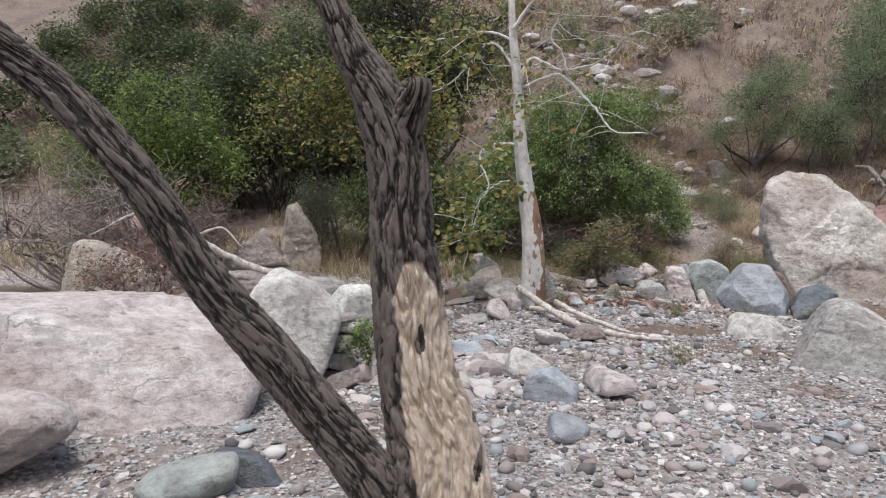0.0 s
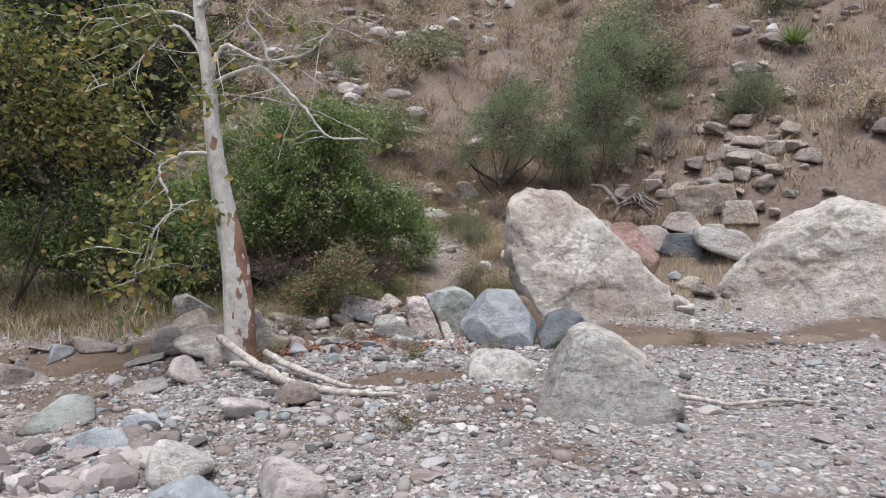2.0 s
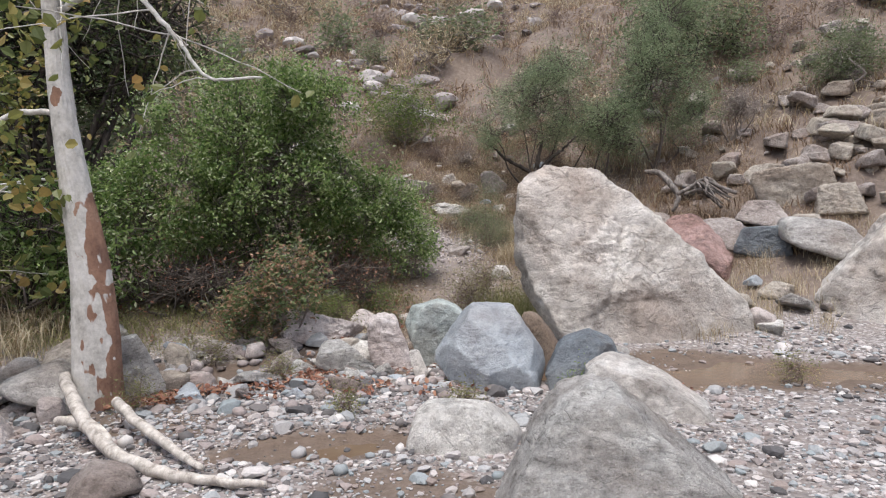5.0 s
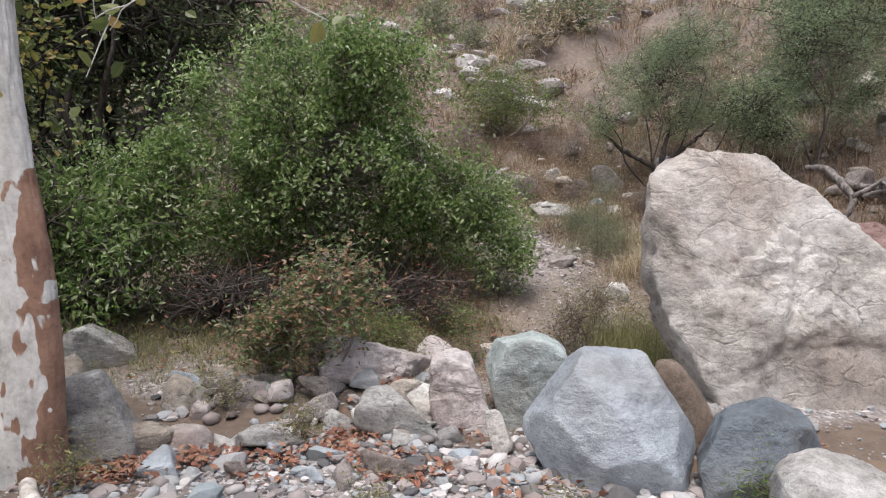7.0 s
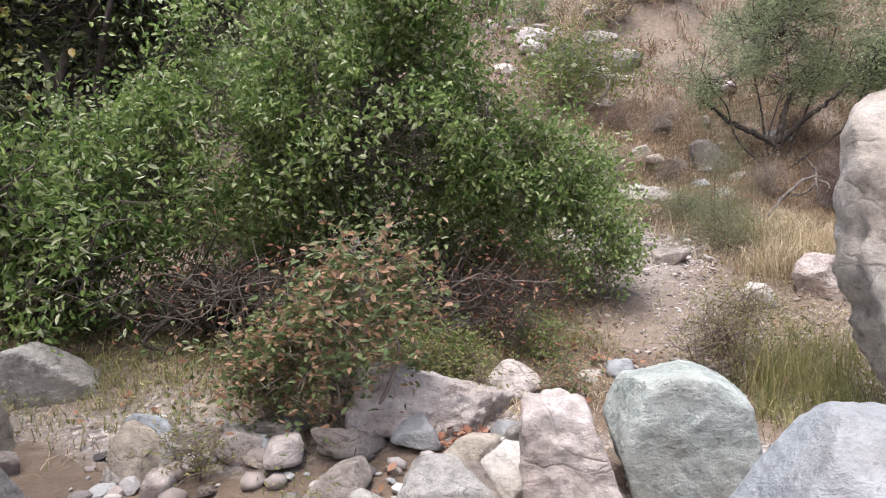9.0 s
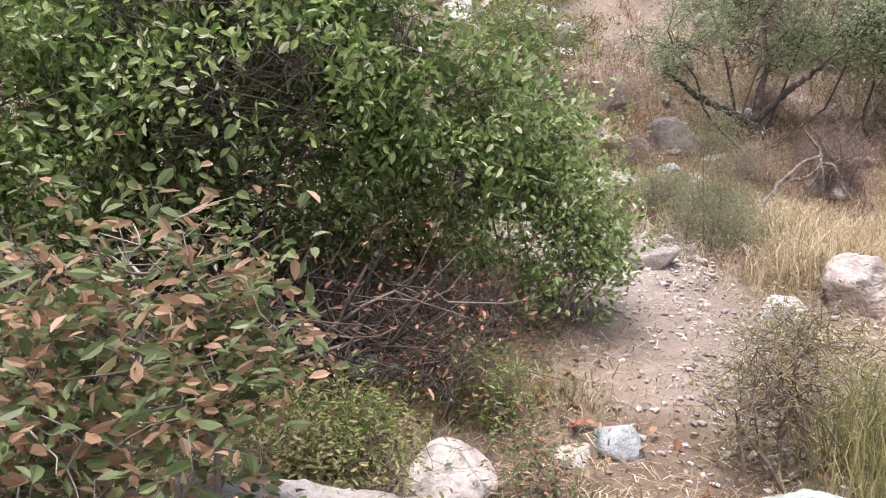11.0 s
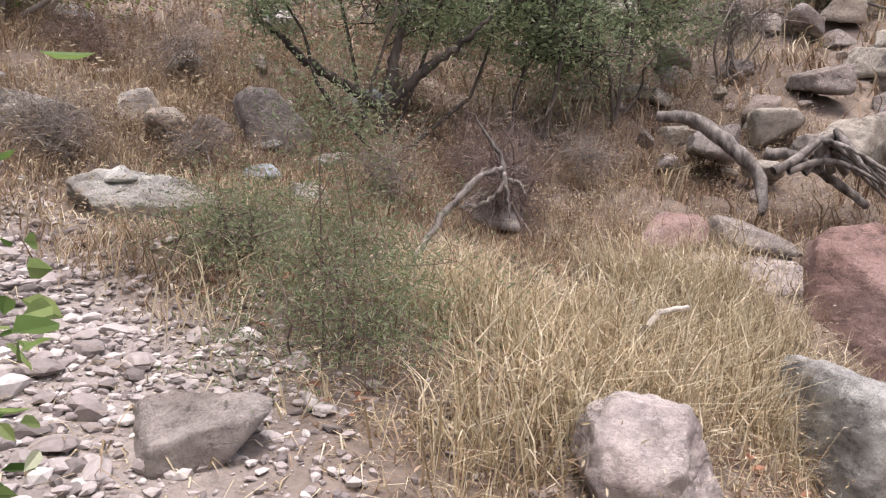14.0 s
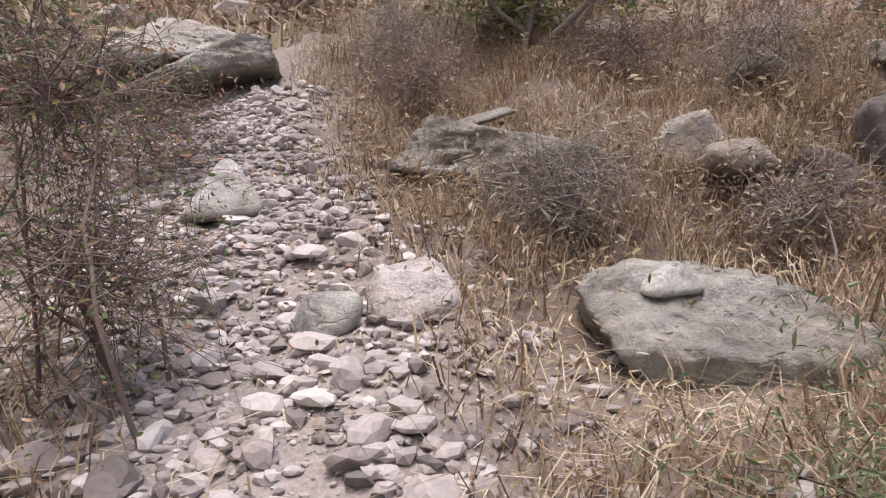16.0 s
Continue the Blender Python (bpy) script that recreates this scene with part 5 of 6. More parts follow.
for line, radii in (([(8.12, 17.78, 2.06), (8.17, 17.75, 2.33), (8.21, 17.74, 2.61), (8.28, 17.71, 2.94)], [0.06, 0.05, 0.03]), ([(8.12, 17.79, 2.24), (7.86, 17.94, 2.43), (7.57, 18.06, 2.61), (7.42, 18.19, 2.8), (7.27, 18.33, 2.95)], [0.045, 0.035, 0.012]), ([(8.13, 17.77, 2.2), (8.4, 17.59, 2.53), (8.66, 17.4, 2.78), (8.85, 17.26, 2.99)], [0.05, 0.035, 0.012])):
    tb.add(curve_pts(line, 8, 0.03, RS), radii, 9, 0.15, RS)
hang(part("trunk", tb.mesh("trunk"), DARK_BARK), mesquite)
shrub("mesquite_tree", "tall dark green mesquite tree on the slope", 10.8, 17.6, [(0, 0, 2.2, 1.1, 1.0, 1.3), (0.5, 0.3, 3.4, 1.0, 0.9, 1.1), (-0.7, 0.2, 1.5, 0.8, 0.8, 0.6), (0.9, 0, 1.4, 0.7, 0.7, 0.6)], 40000, 0.05, FEATHER_LEAF, DARK_TWIG, 64, 0.32, 60, 0.13, 0.3, 3, 1, None, 0.5, 0.010, None, 2.2)
shrub("green_bush", "yellow-green bush under the mesquite", 9.6, 17.3, [(0, 0, 1.45, 0.7, 0.6, 0.4), (0.3, 0, 1.05, 0.5, 0.5, 0.3)], 7500, 0.045, FEATHER_LEAF, DARK_TWIG, 65, 0.4, 45, 0.13, 0.2, 3, 1)
shrub("green_bush", "low yellow-green bush on the slope", 5.9, 20.2, [(0, 0, 0.8, 1.0, 0.8, 0.5)], 5500, 0.06, BRIGHT_LEAF, TWIG, 66, 0.4, 45, 0.16, 0.1, 3, 4)
shrub("grey_bush", "pale grey-green bush on the open slope", 15.5, 17.4, [(0, 0, 0.7, 1.1, 0.8, 0.55)], 6500, 0.06, GREY_LEAF, TWIG, 67, 0.4, 50, 0.15, 0.1, 3, 5)
shrub("feathery_weed", "feathery green weed with upright stalks beside the path", 6.35, 15.4, [(0, 0, 0.32, 0.5, 0.45, 0.32), (0.1, 0.1, 0.9, 0.1, 0.1, 0.4)], 9000, 0.022, GREY_LEAF, RED_TWIG, 68, 0.3, 30, 0.10, -0.5, 2, 3, None, 0.4, 0.0025)
shrub("feathery_weed", "feathery green weed growing from silt", 5.3, 12.75, [(0, 0, 0.35, 0.32, 0.3, 0.3), (0.3, 0.4, 0.4, 0.3, 0.3, 0.3)], 3600, 0.026, GREEN_GRASS, RED_TWIG, 69, 0.25, 40, 0.09, -0.6, 4, 6, None, 0.4, 0.005)
shrub("feathery_weed", "grey-green feathery weed beside a flat rock", 6.32, 16.2, [(0, 0, 0.14, 0.42, 0.3, 0.2)], 5200, 0.022, GREY_LEAF, RED_TWIG, 70, 0.3, 34, 0.09, -0.4, 3, 5, None, 0.3, 0.005)
shrub("dead_shrub", "dark leafless thorny shrub beside the path", 4.55, 16.75, [(0, 0, 0.35, 0.26, 0.3, 0.4), (-0.15, 0.1, 0.8, 0.3, 0.3, 0.35)], 3000, 0.018, RUST_LEAF, RED_TWIG, 71, 0.5, 60, 0.10, 0.3, 8, 5, None, 0.2, 0.0032)
shrub("dead_shrub", "grey leafless shrub below the ledge", 5.75, 17.75, [(0, 0, 0.25, 0.4, 0.25, 0.25)], 300, 0.02, RUST_GRASS, TWIG, 72, 0.5, 90, 0.10, 0.3, 9, 5, None, 0.2, 0.0028)
shrub("dead_shrub", "leafless purple-brown shrub in grass", 8.2, 16.4, [(0, 0, 0.4, 0.35, 0.3, 0.4)], 0, 0.02, RUST_GRASS, RED_TWIG, 73, 0.5, 80, 0.12, 0.3, 7, 8, None, 0.2, 0.005)
shrub("dead_shrub", "bare grey sapling on the open slope", 12.8, 17.4, [(0, 0, 0.7, 0.6, 0.5, 0.5)], 0, 0.02, RUST_GRASS, TWIG, 74, 0.5, 70, 0.16, 0.3, 6, 6, None, 0.3, 0.008)

shrub("dark_bush", "dark olive bush high on the slope", -9.5, 20.0, [(0, 0, 1.5, 1.8, 1.2, 1.2), (1.6, 0.2, 1.2, 1.3, 1.0, 0.9)], 6000, 0.12, DARK_LEAF, DARK_BARK, 76, 0.5, 60, 0.18, 0.3, 3, 4)
shrub("dark_bush", "dark olive bush high on the slope", -5.5, 20.5, [(0, 0, 1.6, 1.7, 1.2, 1.2), (1.4, 0.2, 2.0, 1.3, 1.0, 1.0)], 6000, 0.12, DARK_LEAF, DARK_BARK, 77, 0.5, 60, 0.18, 0.3, 3, 4)
shrub("dark_bush", "tall olive bush at the top of the bank", 13.2, 20.6, [(0, 0, 1.9, 1.5, 1.2, 1.5), (1.5, 0, 1.5, 1.2, 1.0, 1.1)], 7000, 0.12, GREY_LEAF, DARK_BARK, 79, 0.45, 60, 0.18, 0.3, 3, 4)

for k, (bx, by, sc) in enumerate(((4.9, 19.6, 1.0), (6.3, 19.4, 0.9), (6.9, 18.9, 1.1), (5.1, 18.9, 0.7), (7.6, 16.9, 0.8), (8.6, 17.2, 1.0), (9.4, 16.7, 0.8), (3.9, 18.3, 0.9), (6.6, 17.6, 0.6), (8.9, 18.6, 1.1))):
    shrub("dead_shrub", "grey-pink leafless brush on the bank", bx, by, [(0, 0, 0.3 * sc, 0.42 * sc, 0.4 * sc, 0.3 * sc)], 1200, 0.022, RUST_GRASS, RED_TWIG if k % 2 else TWIG, 120 + k, 0.4, 46, 0.12 * sc, 0.2, 9, 5, None, 0.2, 0.003)

# yucca high on the slope
rng = np.random.default_rng(75)
yx, yy = 18.6, 18.8
yz = hz(yx, yy)
n = 160
d = rng.normal(size=(n, 3))
d[:, 2] = np.abs(d[:, 2]) * 0.9 + 0.05
d /= np.linalg.norm(d, axis=1)[:, None]
s = np.cross(d, [0, 0, 1.0])
s /= np.linalg.norm(s, axis=1)[:, None]
V = np.stack([-s * 0.03, s * 0.03, d * 0.85 + [0, 0, 0.0]], 1) + [0, 0, 0.25]
yucca = tagged(empty("yucca", yx, yy, yz), "spiky rounded green yucca on the slope", "yucca")
part("foliage", mesh_from("foliage", V, np.arange(n * 3).reshape(-1, 3), False), BRIGHT_LEAF, yucca)
tb = Tubes()
tb.add([(0, 0, -0.1), (0, 0, 0.3)], [0.12, 0.1], 8)
part("trunk", tb.mesh("trunk"), RED_TWIG, yucca)

# scrub that covers the hillside
RH = np.random.default_rng(81)
kinds = [shrub("hill_shrub", "low brown leafless scrub on the dry slope", -9, 21, [(0, 0, 0.4, 0.55, 0.5, 0.35)], 260, 0.07, RUST_GRASS, RED_TWIG, 82, 0.4, 26, 0.17, 0, 4, 4, None, 0.3, 0.008),
         shrub("hill_shrub", "low grey-green scrub on the dry slope", -10, 23, [(0, 0, 0.5, 0.7, 0.6, 0.42)], 750, 0.10, GREY_LEAF, TWIG, 83, 0.45, 18, 0.16, 0, 2, 3),
         shrub("hill_shrub", "straw-coloured scrub on the dry slope", -11, 24, [(0, 0, 0.35, 0.5, 0.5, 0.3)], 520, 0.12, STRAW, TWIG, 84, 0.2, 18, 0.15, -0.6, 2, 3, None, 0.3),
         shrub("hill_shrub", "dark green scrub on the dry slope", -8, 24, [(0, 0, 0.8, 0.9, 0.8, 0.7), (0.6, 0.1, 0.6, 0.6, 0.6, 0.5)], 1300, 0.12, DARK_LEAF, DARK_BARK, 85, 0.5, 18, 0.18, 0.2, 2, 3)]
made = 0
while made < 285:
    x, y = RH.uniform(-16, 24) if made % 3 else RH.uniform(-15, 1), RH.uniform(14.5, 38)
    left = step01(-x, -3, 3)
    if bank(x, y) < 3.5 + 4 * left * 0 or trail(x, y) > 0.1 or (4 < x < 13 and y < 19) or (0.5 < x < 5 and y < 16):
        continue
    p = np.array([0.48, 0.17, 0.35, 0.0]) * (1 - left) + np.array([0.2, 0.28, 0.12, 0.4]) * left
    k = RH.choice(4, p=p)
    sc = RH.uniform(0.7, 1.6)
    copy_thing(kinds[k], pose(x, y, hz(x, y) - 0.03, RH.normal() * 5, RH.normal() * 5, RH.uniform(0, 360)) @ Matrix.Diagonal((sc, sc, sc * RH.uniform(0.8, 1.2), 1)))
    made += 1

# ---------------------------------------------------------------- grass and litter
def scatter(n, x0, x1, y0, y1, keep, rng):
    x, y = rng.uniform(x0, x1, n), rng.uniform(y0, y1, n)
    ok = rng.random(n) < keep(x, y)
    x, y = x[ok], y[ok]
    return x, y


def tufts(name, label, material, n, area, keep, per, radius, length, lean, width, seed):
    """Grass in tufts, as one piece of ground cover."""
    rng = np.random.default_rng(seed)
    x, y = scatter(n, *area, keep, rng)
    x = np.repeat(x, per) + rng.normal(size=len(x) * per) * radius
    y = np.repeat(y, per) + rng.normal(size=len(y) * per) * radius
    L = np.repeat(length * rng.uniform(0.55, 1.3, len(x) // per), per)
    P = np.stack([x, y, height(x, y) - 0.02], 1)
    return tagged(part(name, blade_mesh(name, P, L, lean, width, rng), material), label, "grass", kind="stuff")


tufts("dry_grass", "tall pale straw grass on the bank", STRAW, 1700, (5.9, 9.6, 14.5, 17.2),
      lambda x, y: step01(fbm(x * 1.1, y * 1.1, 3, 60), -0.15, 0.2) * (y < 15.9) * (x > 5.95) * (y > 14.95 - 0.55 * (x - 5.6)), 22, 0.085, 0.32, 0.9, 0.0034, 91)
tufts("dry_grass", "dry rusty weeds covering the bank", RUST_GRASS, 5200, (3.4, 12.5, 13.2, 20.5),
      lambda x, y: 0.8 * (trail(x, y) < 0.2) * step01(bank(x, y), 2.3, 3.0) * (np.hypot(x - 5.95, y - 17.0) > 0.42), 15, 0.085, 0.17, 1.3, 0.0026, 92)
for stuff, words, count, seed in ((RUST_GRASS, "rust-brown dry weeds beside the climbing path", 1900, 191), (STRAW, "thin pale straw beside the climbing path", 800, 192)):
    tufts("dry_grass", words, stuff, count, (4.2, 9.5, 15.8, 20.2),
          lambda x, y: 0.9 * (trail(x, y) < 0.55) * (np.hypot(x - 5.95, y - 17.0) > 0.4), 16, 0.08, 0.17, 1.2, 0.0026, seed)
tufts("dry_grass", "dry straw grass over the hillside", STRAW, 6500, (-14, 24, 15, 36),
      lambda x, y: step01(bank(x, y), 3, 5) * step01(fbm(x * 0.5, y * 0.5, 3, 70), -0.15, 0.35) * (trail(x, y) < 0.2) * ((y > 20) | (np.abs(x - 6) > 4)), 12, 0.10, 0.36, 0.9, 0.010, 93)
tufts("dry_grass", "brown dry weeds over the hillside", RUST_GRASS, 7500, (-14, 24, 14, 36),
      lambda x, y: step01(bank(x, y), 2, 4) * (trail(x, y) < 0.2) * ((y > 20) | (np.abs(x - 6) > 4)) * (0.4 + 0.6 * step01(fbm(x * 0.6, y * 0.6, 3, 75), -0.2, 0.3)), 12, 0.12, 0.28, 1.0, 0.010, 94)
tufts("green_grass", "half-green weeds along the stream bank", GREEN_GRASS, 1500, (-5, 7.0, 11.6, 14.0),
      lambda x, y: step01(bank(x, y), -0.2, 0.6) * (1 - step01(bank(x, y), 1.2, 2.0)) * (trail(x, y) < 0.3) * (np.hypot(x - 4.5, y - 12.4) > 0.85), 18, 0.10, 0.16, 1.0, 0.003, 95)
tufts("green_grass", "tall half-green grass beside the big boulder", GREEN_GRASS, 36, (5.45, 6.1, 12.3, 13.0), lambda x, y: 0.9 + 0 * x, 30, 0.10, 0.38, 0.4, 0.0025, 96)
tufts("dry_grass", "dry straw tufts around the boulders", STRAW, 260, (7.4, 12.5, 11.2, 14.3), lambda x, y: 0.6 + 0 * x, 26, 0.09, 0.28, 0.6, 0.003, 97)
tufts("dry_grass", "dry brush and straw under the bank", STRAW, 1300, (-9, 0.3, 10.6, 14.5), lambda x, y: step01(bank(x, y), -0.6, 0.6), 16, 0.1, 0.34, 1.0, 0.0055, 98)

tufts("straw_litter", "broken straw and dry stems lying on the earth", STRAW, 3000, (2.6, 8.5, 12.2, 17.5), lambda x, y: 0.35 + 0.65 * (trail(x, y) < 0.4), 9, 0.12, 0.08, 2.6, 0.0028, 99)
tufts("straw_litter", "dark dry stems lying under the shrubs", RUST_GRASS, 1500, (0.5, 6.5, 11.8, 15), lambda x, y: 0.9 * (trail(x, y) < 0.6), 9, 0.12, 0.08, 2.4, 0.0025, 100)


def dry_forbs(label, material, n, area, keep, reach, size, slim, seed):
    """Dead weed leaves and seed heads that stand among the grass."""
    r = np.random.default_rng(seed)
    x, y = scatter(n, *area, keep, r)
    x, y = np.repeat(x, 7) + r.normal(size=len(x) * 7) * reach * 0.5, np.repeat(y, 7) + r.normal(size=len(y) * 7) * reach * 0.5
    P = np.stack([x, y, height(x, y) + reach * r.random(len(x)) ** 1.4], 1)
    return tagged(part("dry_weeds", leaf_mesh("dry_weeds", P, size, r, slim, -0.1, 0.5), material), label, "weeds", kind="stuff")


open_bank = lambda x, y: step01(bank(x, y), 1.6, 2.6) * (trail(x, y) < 0.45) * step01(fbm(x * 1.3, y * 1.3, 3, 133), -0.25, 0.2)
dry_forbs("curled rust-brown weed leaves on the bank", RUST_GRASS, 5200, (3.2, 12.5, 13.0, 20.5), open_bank, 0.16, 0.034, 0.3, 501)
dry_forbs("pale straw seed heads on the bank", STRAW, 3000, (5.4, 12.5, 13.6, 18.5), open_bank, 0.30, 0.030, 0.25, 502)
dry_forbs("rust-brown weed leaves on the upper bank", RUST_GRASS, 2600, (4.5, 17, 17.5, 22), lambda x, y: (trail(x, y) < 0.3) * step01(fbm(x * 0.9, y * 0.9, 3, 136), -0.2, 0.15), 0.22, 0.05, 0.3, 506)
dry_forbs("straw weed leaves on the upper bank", STRAW, 1600, (4.5, 17, 17.5, 22), lambda x, y: (trail(x, y) < 0.3) * step01(fbm(x * 0.9, y * 0.9, 3, 137), -0.1, 0.2), 0.22, 0.05, 0.3, 507)
dry_forbs("yellow-green weed leaves along the stream bank", GREEN_GRASS, 2000, (-4, 6.4, 11.9, 14.2), lambda x, y: step01(bank(x, y), 0.0, 0.7) * (trail(x, y) < 0.4) * (np.hypot((x - 4.55) / 1.2, y - 12.6) > 0.8), 0.16, 0.034, 0.4, 503)
dry_forbs("straw and rust-coloured weeds over the hillside", STRAW, 5200, (-14, 24, 20.5, 36), lambda x, y: step01(bank(x, y), 4, 6) * step01(fbm(x * 0.6, y * 0.6, 3, 134), -0.1, 0.25), 0.3, 0.11, 0.3, 504)
dry_forbs("rust-brown weeds over the hillside", RUST_GRASS, 6000, (-14, 24, 20.5, 36), lambda x, y: step01(bank(x, y), 4, 6) * step01(fbm(x * 0.6, y * 0.6, 3, 135), -0.15, 0.2), 0.3, 0.11, 0.35, 505)
rng = np.random.default_rng(101)


def litter(n, x0, x1, y0, y1, keep, seed, size=0.06):
    r = np.random.default_rng(seed)
    x, y = scatter(n, x0, x1, y0, y1, keep, r)
    return np.stack([x, y, height(x, y) + 0.03 + 0.03 * r.random(len(x))], 1)


P = np.concatenate([litter(5200, 1.5, 3.9, 10.1, 12.2, lambda x, y: step01(fbm(x * 1.6, y * 1.6, 3, 50), 0.0, 0.3), 1),
                    litter(1800, -4, 8, 11.4, 13.6, lambda x, y: step01(fbm(x * 1.2, y * 1.2, 3, 51), 0.05, 0.35), 2),
                    litter(900, 4, 6.5, 9.6, 11.2, lambda x, y: step01(fbm(x * 2, y * 2, 3, 52), 0.1, 0.3), 3),
                    litter(700, -6, -1, 9, 12, lambda x, y: step01(fbm(x * 1, y * 1, 3, 53), 0.05, 0.3), 4),
                    litter(1400, 3, 9, 12.5, 16, lambda x, y: step01(fbm(x * 1.5, y * 1.5, 3, 54), 0.0, 0.35) * (trail(x, y) < 0.35), 5)])
tagged(part("leaf_litter", leaf_mesh("leaf_litter", P, 0.05, rng, 0.7, 0.0, 2.0), LITTER), "fallen red-brown leaves lying in drifts", "leaf litter", kind="stuff")

# ---------------------------------------------------------------- gravel and cobbles
def bed(x, y):
    """Share of ground covered by loose stones in the wash."""
    return (1 - step01(bank(x, y), -0.3, 0.6)) * (1 - 0.9 * step01(channel(x, y), 0.25, 0.5))


def stones(name, label, material, n, area, keep, lo, hi, flat, seed, sub=1, power=2.5, kind="stuff"):
    rng = np.random.default_rng(seed)
    x, y = scatter(n, *area, keep, rng)
    size = lo + (hi - lo) * rng.random(len(x)) ** power
    P = np.stack([x, y, height(x, y) + size * flat * 0.35], 1)
    return tagged(part(name, stone_cloud(name, P, size, flat, rng, sub), material), label, "gravel", kind=kind)


patchy = lambda x, y: 0.25 + 0.75 * step01(fbm(x * 0.7, y * 0.7, 3, 45), -0.25, 0.15)
stones("gravel", "mixed grey and pink river gravel", GRAVEL, 34000, (-4.5, 9.5, 2.4, 11.6), lambda x, y: bed(x, y) * patchy(x, y), 0.010, 0.045, 0.6, 111)
stones("gravel", "fine grey and pink river gravel", GRAVEL, 26000, (-1, 7, 7.0, 11.4), lambda x, y: bed(x, y) * patchy(x, y), 0.008, 0.022, 0.6, 112)
stones("gravel", "fine gravel where the walk begins", GRAVEL, 17000, (-2.6, 4.2, 3.4, 7.2), lambda x, y: bed(x, y) * 0.9, 0.007, 0.022, 0.6, 122)
stones("gravel", "scattered stones on the far gravel bar", GRAVEL, 7000, (-9, 14, 1, 12), lambda x, y: bed(x, y) * patchy(x, y), 0.015, 0.06, 0.6, 113)
stones("gravel", "larger river stones scattered over the bar", GRAVEL, 900, (-5, 9, 2.5, 11.8), lambda x, y: bed(x, y) * patchy(x, y), 0.04, 0.10, 0.6, 114, 2, 2.0)
stones("gravel", "cobbles piled along the stream", GRAVEL, 900, (1.6, 5.8, 9.9, 11.9), lambda x, y: step01(fbm(x * 1.1, y * 1.6, 3, 46), -0.2, 0.15) * (np.hypot(x - 3.85, y - 10.6) > 0.0), 0.015, 0.06, 0.7, 115, 2, 2.2)
stones("scree", "pale broken stones covering the path", SCREE, 30000, (3.4, 6.6, 14.6, 19.5), lambda x, y: np.clip(trail(x, y) * 1.4, 0, 1) * step01(y, 14.6, 15.6), 0.005, 0.034, 0.55, 116, 1, 3.0)
stones("scree", "larger broken slabs of stone on the path", SCREE, 1700, (3.6, 6.4, 15.0, 19.5), lambda x, y: np.clip(trail(x, y) * 1.4 - 0.3, 0, 1), 0.018, 0.058, 0.6, 118, 2, 2.5)
stones("scree", "small stones on the bare brown path", SCREE, 15000, (3.6, 7.4, 12.6, 15.8), lambda x, y: np.clip(trail(x, y) + 0.25, 0, 1) * (0.3 + 0.7 * step01(fbm(x * 1.4, y * 1.4, 3, 88), -0.1, 0.25)), 0.004, 0.026, 0.6, 119, 1, 3.5)
stones("scree", "pale loose stones on the open slope", SCREE, 3600, (-12, 24, 15, 36), lambda x, y: step01(bank(x, y), 8, 10) * step01(fbm(x * 0.35, y * 0.35, 3, 77), 0.0, 0.25), 0.06, 0.42, 0.6, 117, 2, 3.0)
slide = [boulder("rock", "angular tan stone of a rock slide", 12 + k, 17, 0.5, 0.42, 0.36, (TAN_STONE, DUSTY_STONE)[k % 2], 400 + k, 0, None, 15, 4, 0.07, group="rock slide stones") for k in range(6)]
rng = np.random.default_rng(410)
n = 0
while n < 150:
    x, y = rng.uniform(10.6, 17.5), rng.uniform(13.6, 19.5)
    if rng.random() > step01(fbm(x * 0.6, y * 0.6, 3, 78) + 0.25, 0.0, 0.3) or bank(x, y) < 3.0:
        continue
    s_ = 0.22 + 0.75 * rng.random() ** 2.2
    copy_thing(slide[n % 6], pose(x, y, hz(x, y) + 0.02, rng.normal() * 8, rng.normal() * 8, rng.uniform(0, 360)) @ Matrix.Diagonal((s_, s_, s_, 1)))
    n += 1
for o in slide:
    o.location = (rng.uniform(11, 15), rng.uniform(14.8, 17), 0)
    o.location.z = hz(o.location.x, o.location.y)

heap = [boulder("rock", words, 0, 0, 1, 0.85, 0.7, mat, 430 + k, 0, None, 14 if k % 3 else 7, 4, 0.05, group="loose rocks along the stream")
        for k, (mat, words) in enumerate(((GREY_STONE, "grey broken rock lying by the stream"), (DUSTY_STONE, "brown-grey broken rock lying by the stream"), (WHITE_STONE, "pale rounded rock lying by the stream"), (PINK_WHITE, "pinkish broken rock lying by the stream"), (DUSTY_STONE, "dusty brown rock lying by the stream"), (BLUE_STONE, "blue-grey rock lying by the stream"), (TAN_STONE, "tan rounded rock lying by the stream"), (GREY_STONE, "grey angular rock lying by the stream")))]
rng = np.random.default_rng(440)
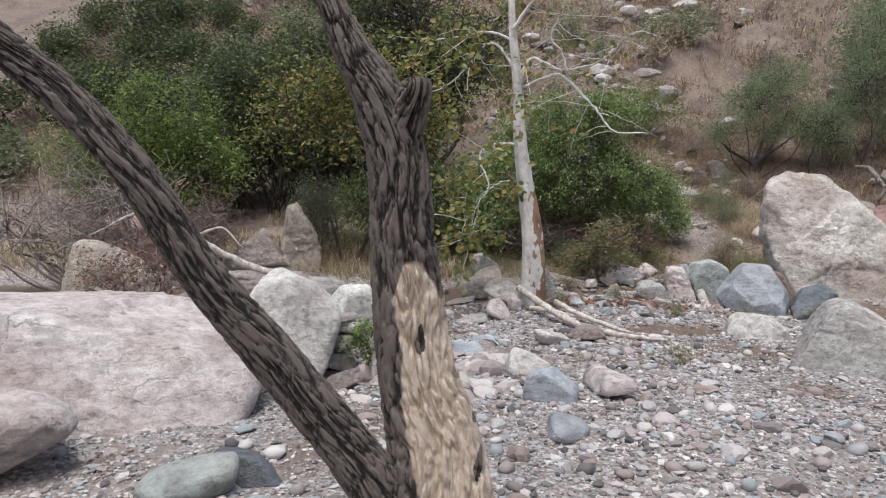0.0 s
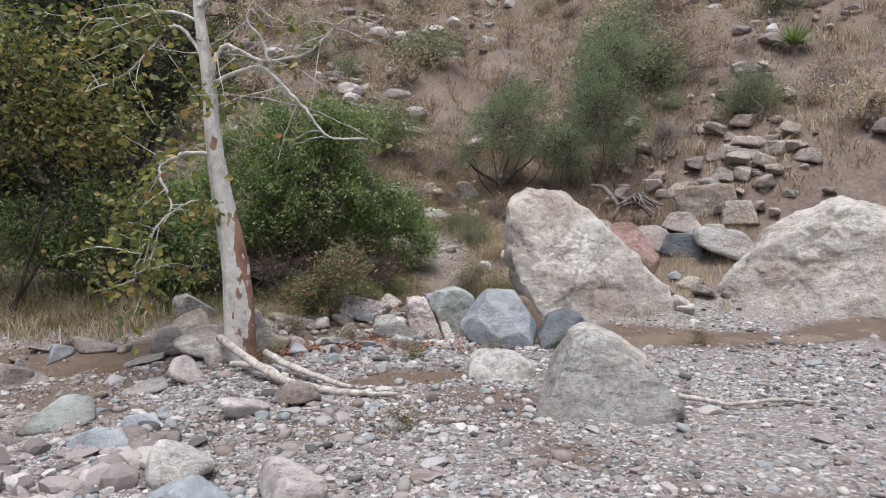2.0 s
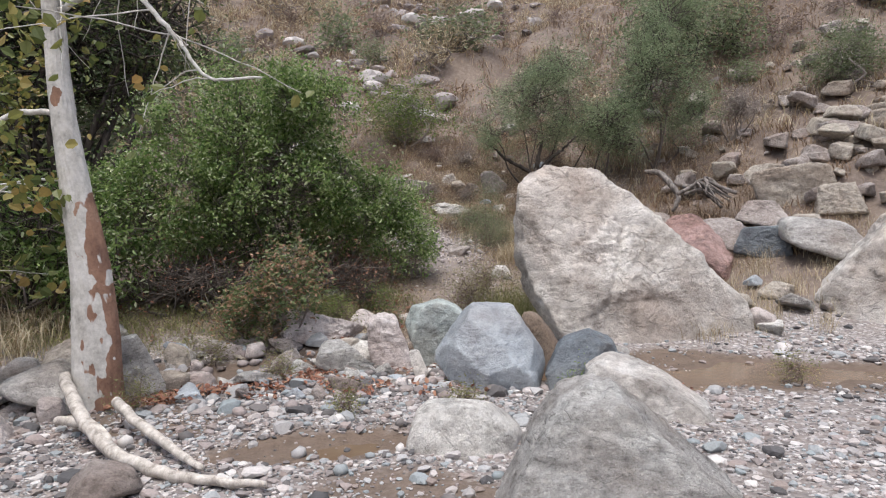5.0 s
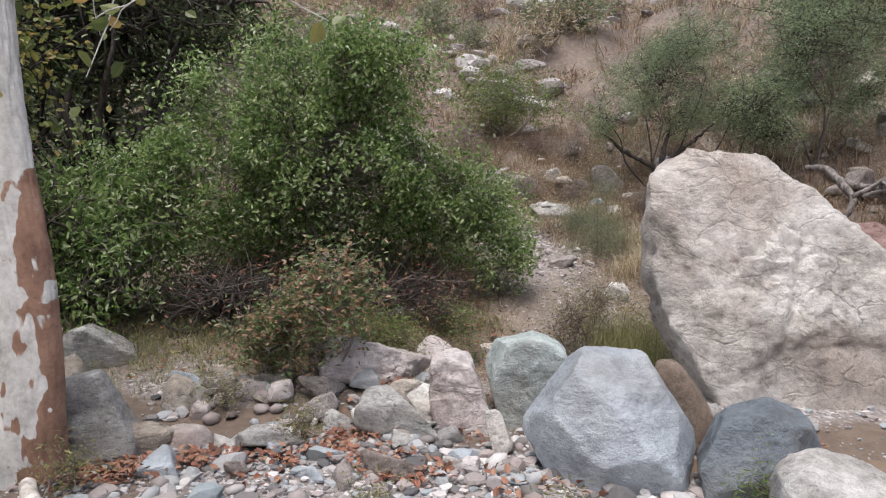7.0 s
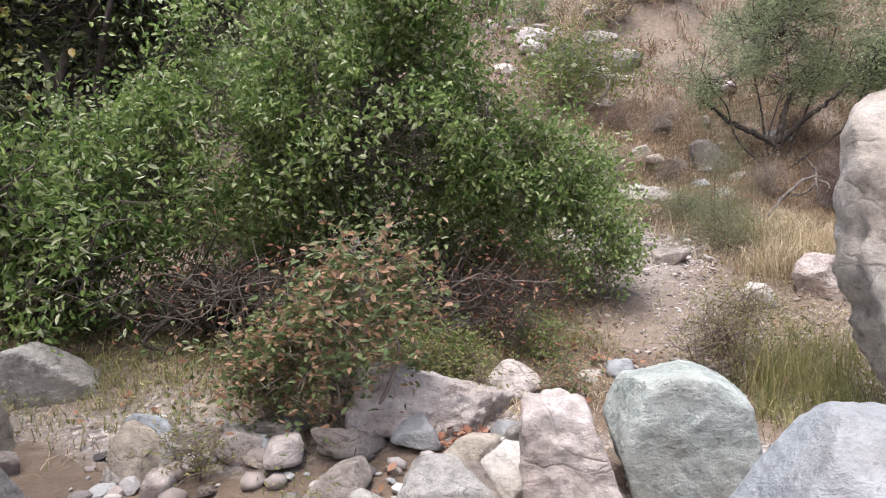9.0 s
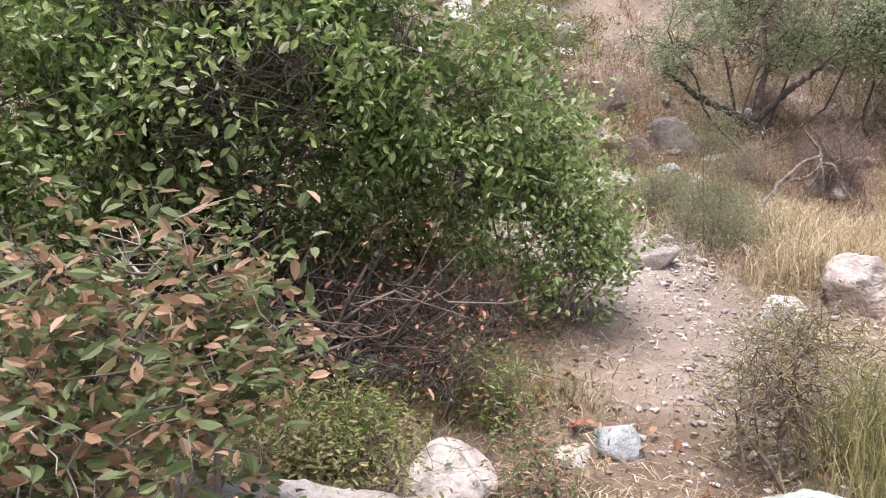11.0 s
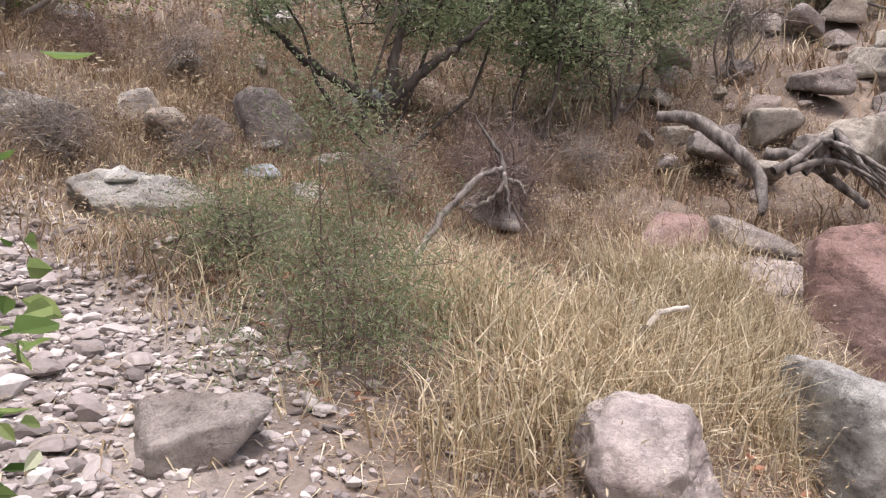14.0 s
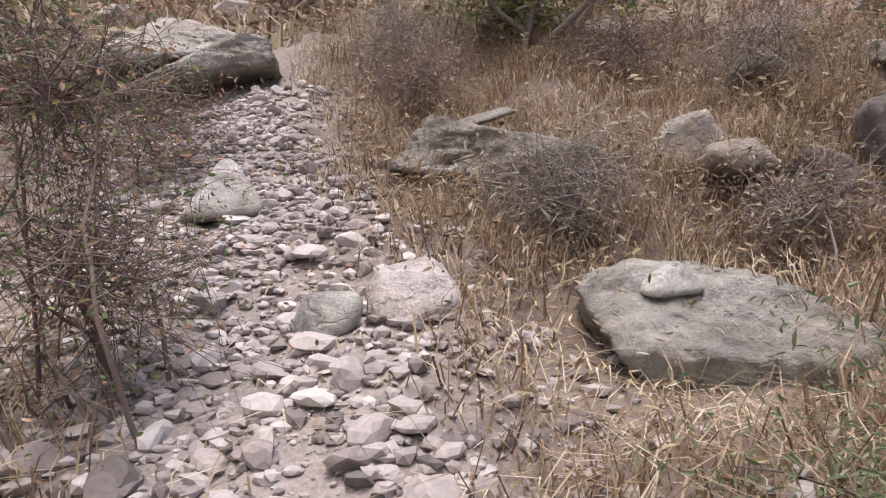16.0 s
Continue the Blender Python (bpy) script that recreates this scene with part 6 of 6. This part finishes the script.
for n_, x0, x1, y0, y1, lo, hi in ((62, 1.7, 4.1, 10.2, 12.2, 0.10, 0.30), (34, -3.2, 1.3, 9.2, 11.9, 0.12, 0.38), (16, -1.3, 0.9, 5.9, 8.2, 0.12, 0.30), (14, 5.0, 6.6, 10.6, 11.3, 0.08, 0.2), (12, 8.5, 11.5, 11.5, 13.4, 0.12, 0.4), (14, -4.5, -1.0, 7.6, 9.6, 0.15, 0.4), (18, 5.8, 9.5, 16.2, 19.5, 0.12, 0.4)):
    for k in range(n_):
        x, y, s_ = rng.uniform(x0, x1), rng.uniform(y0, y1), lo + (hi - lo) * rng.random() ** 1.8
        copy_thing(heap[rng.integers(8)], pose(x, y, hz(x, y) - 0.03 * s_, rng.normal() * 9, rng.normal() * 9, rng.uniform(0, 360)) @ Matrix.Diagonal((s_, s_ * rng.uniform(0.75, 1.1), s_ * rng.uniform(0.7, 1.1), 1)))
for k, o in enumerate(heap):
    x, y = 1.9 + 0.27 * k, 11.75 + 0.12 * (k % 3)
    o.matrix_basis = pose(x, y, hz(x, y), 0, 0, 40 * k) @ Matrix.Diagonal((0.22, 0.22, 0.22, 1))

stones("gravel", "white and pink cobbles piled beside the stacked stones", SCREE, 260, (-0.9, 1.0, 5.9, 8.2), lambda x, y: np.exp(-((x - 0.0) / 0.7) ** 2 - ((y - 6.9) / 0.9) ** 2), 0.04, 0.13, 0.7, 121, 2, 1.8)
shrub("small_weed", "small green weed growing from stacked stones", -0.78, 6.75, [(0, 0, 0.35, 0.12, 0.1, 0.25)], 420, 0.045, BUSH_LEAF, DARK_TWIG, 131, 0.6, 18, 0.05, 0.1, 2, 3, None, 0.3, 0.004)
shrub("small_weed", "small green weed at the foot of a slate boulder", 5.5, 9.66, [(0, 0, 0.14, 0.18, 0.06, 0.12)], 420, 0.03, BRIGHT_LEAF, DARK_TWIG, 132, 0.3, 20, 0.05, 0.0, 2, 4, None, 0.3, 0.003)
for k, (px, py, r) in enumerate(((2.9, 10.9, 0.14), (2.5, 12.0, 0.2), (1.75, 10.05, 0.14), (3.4, 9.6, 0.08), (2.2, 11.6, 0.16), (4.4, 9.5, 0.09), (2.6, 7.2, 0.08), (7.6, 9.6, 0.16))):
    shrub("small_weed", "thin yellow-green weed among the stones", px, py, [(0, 0, r, r, r, r)], 500, 0.028, GREEN_GRASS, RED_TWIG, 140 + k, 0.3, 22, 0.05, -0.4, 3, 4, None, 0.3, 0.003)

rw = np.random.default_rng(160)
for k in range(16):
    r = rw.uniform(0.10, 0.2)
    shrub("small_weed", "low yellow-green weed under the bush", rw.uniform(2.3, 4.3), rw.uniform(12.55, 13.5), [(0, 0, r * 0.8, r * 1.3, r * 1.3, r)], 800, 0.03, (GREEN_GRASS, BRIGHT_LEAF, RUST_LEAF)[k % 3], RED_TWIG, 170 + k, 0.4, 24, 0.06, -0.1, 3, 3, None, 0.3, 0.003)
for k in range(7):
    shrub("dead_shrub", "dry brown brush under the bush", rw.uniform(1.2, 4.2), rw.uniform(13.2, 14.2), [(0, 0, 0.22, 0.35, 0.3, 0.2)], 250, 0.035, LITTER, DARK_TWIG, 190 + k, 0.4, 26, 0.13, 0.1, 7, 4, None, 0.2, 0.004)

# the nearest cobbles, each one apart
shapes = []
for k in range(8):
    r = np.random.default_rng(200 + k)
    D, F = ico(1)
    shapes.append(mesh_from("cobble", D * (1 + 0.25 * (r.random((len(D), 1)) - 0.5)) * r.uniform(0.65, 1.2, 3) * [1, 1, 0.6], F))
    shapes[-1].materials.append(COBBLE)
rng = np.random.default_rng(210)
for k in range(290):
    if k < 190:
        x, y = rng.uniform(-1.5, 5.2), rng.uniform(3.3, 9.5)
    else:
        x, y = rng.uniform(2.0, 5.0), rng.uniform(9.8, 12.0)
    s = rng.uniform(0.035, 0.085)
    ob = new("cobble", shapes[rng.integers(8)])
    ob.matrix_basis = pose(x, y, hz(x, y) + s * 0.25, rng.normal() * 12, rng.normal() * 12, rng.uniform(0, 360)) @ Matrix.Diagonal((s, s, s, 1))
    ob.parent = ground

# single leaves at the edge of the bough, each one apart
bough = [o for o in scene.objects if o.name.startswith("leafy_bough")][0]
one = leaf_mesh("leaf", np.zeros((1, 3)), 1.0, np.random.default_rng(5), 0.55, 0.6, 0.4)
one.materials.append(BUSH_LEAF)
rng = np.random.default_rng(301)
for k in range(140):
    p = np.array([rng.uniform(0.1, 0.62), rng.uniform(-0.42, 0.2), rng.uniform(0.2, 1.05)])
    if not clear(np.array(p[0] + 4.55), np.array(p[1] + 14.2)):
        continue
    ob = new("leaf", one)
    s = rng.uniform(0.03, 0.045)
    ob.matrix_basis = pose(*p, rng.uniform(-50, 50), rng.uniform(-50, 50), rng.uniform(0, 360)) @ Matrix.Diagonal((s, s, s, 1))
    ob.parent = bough
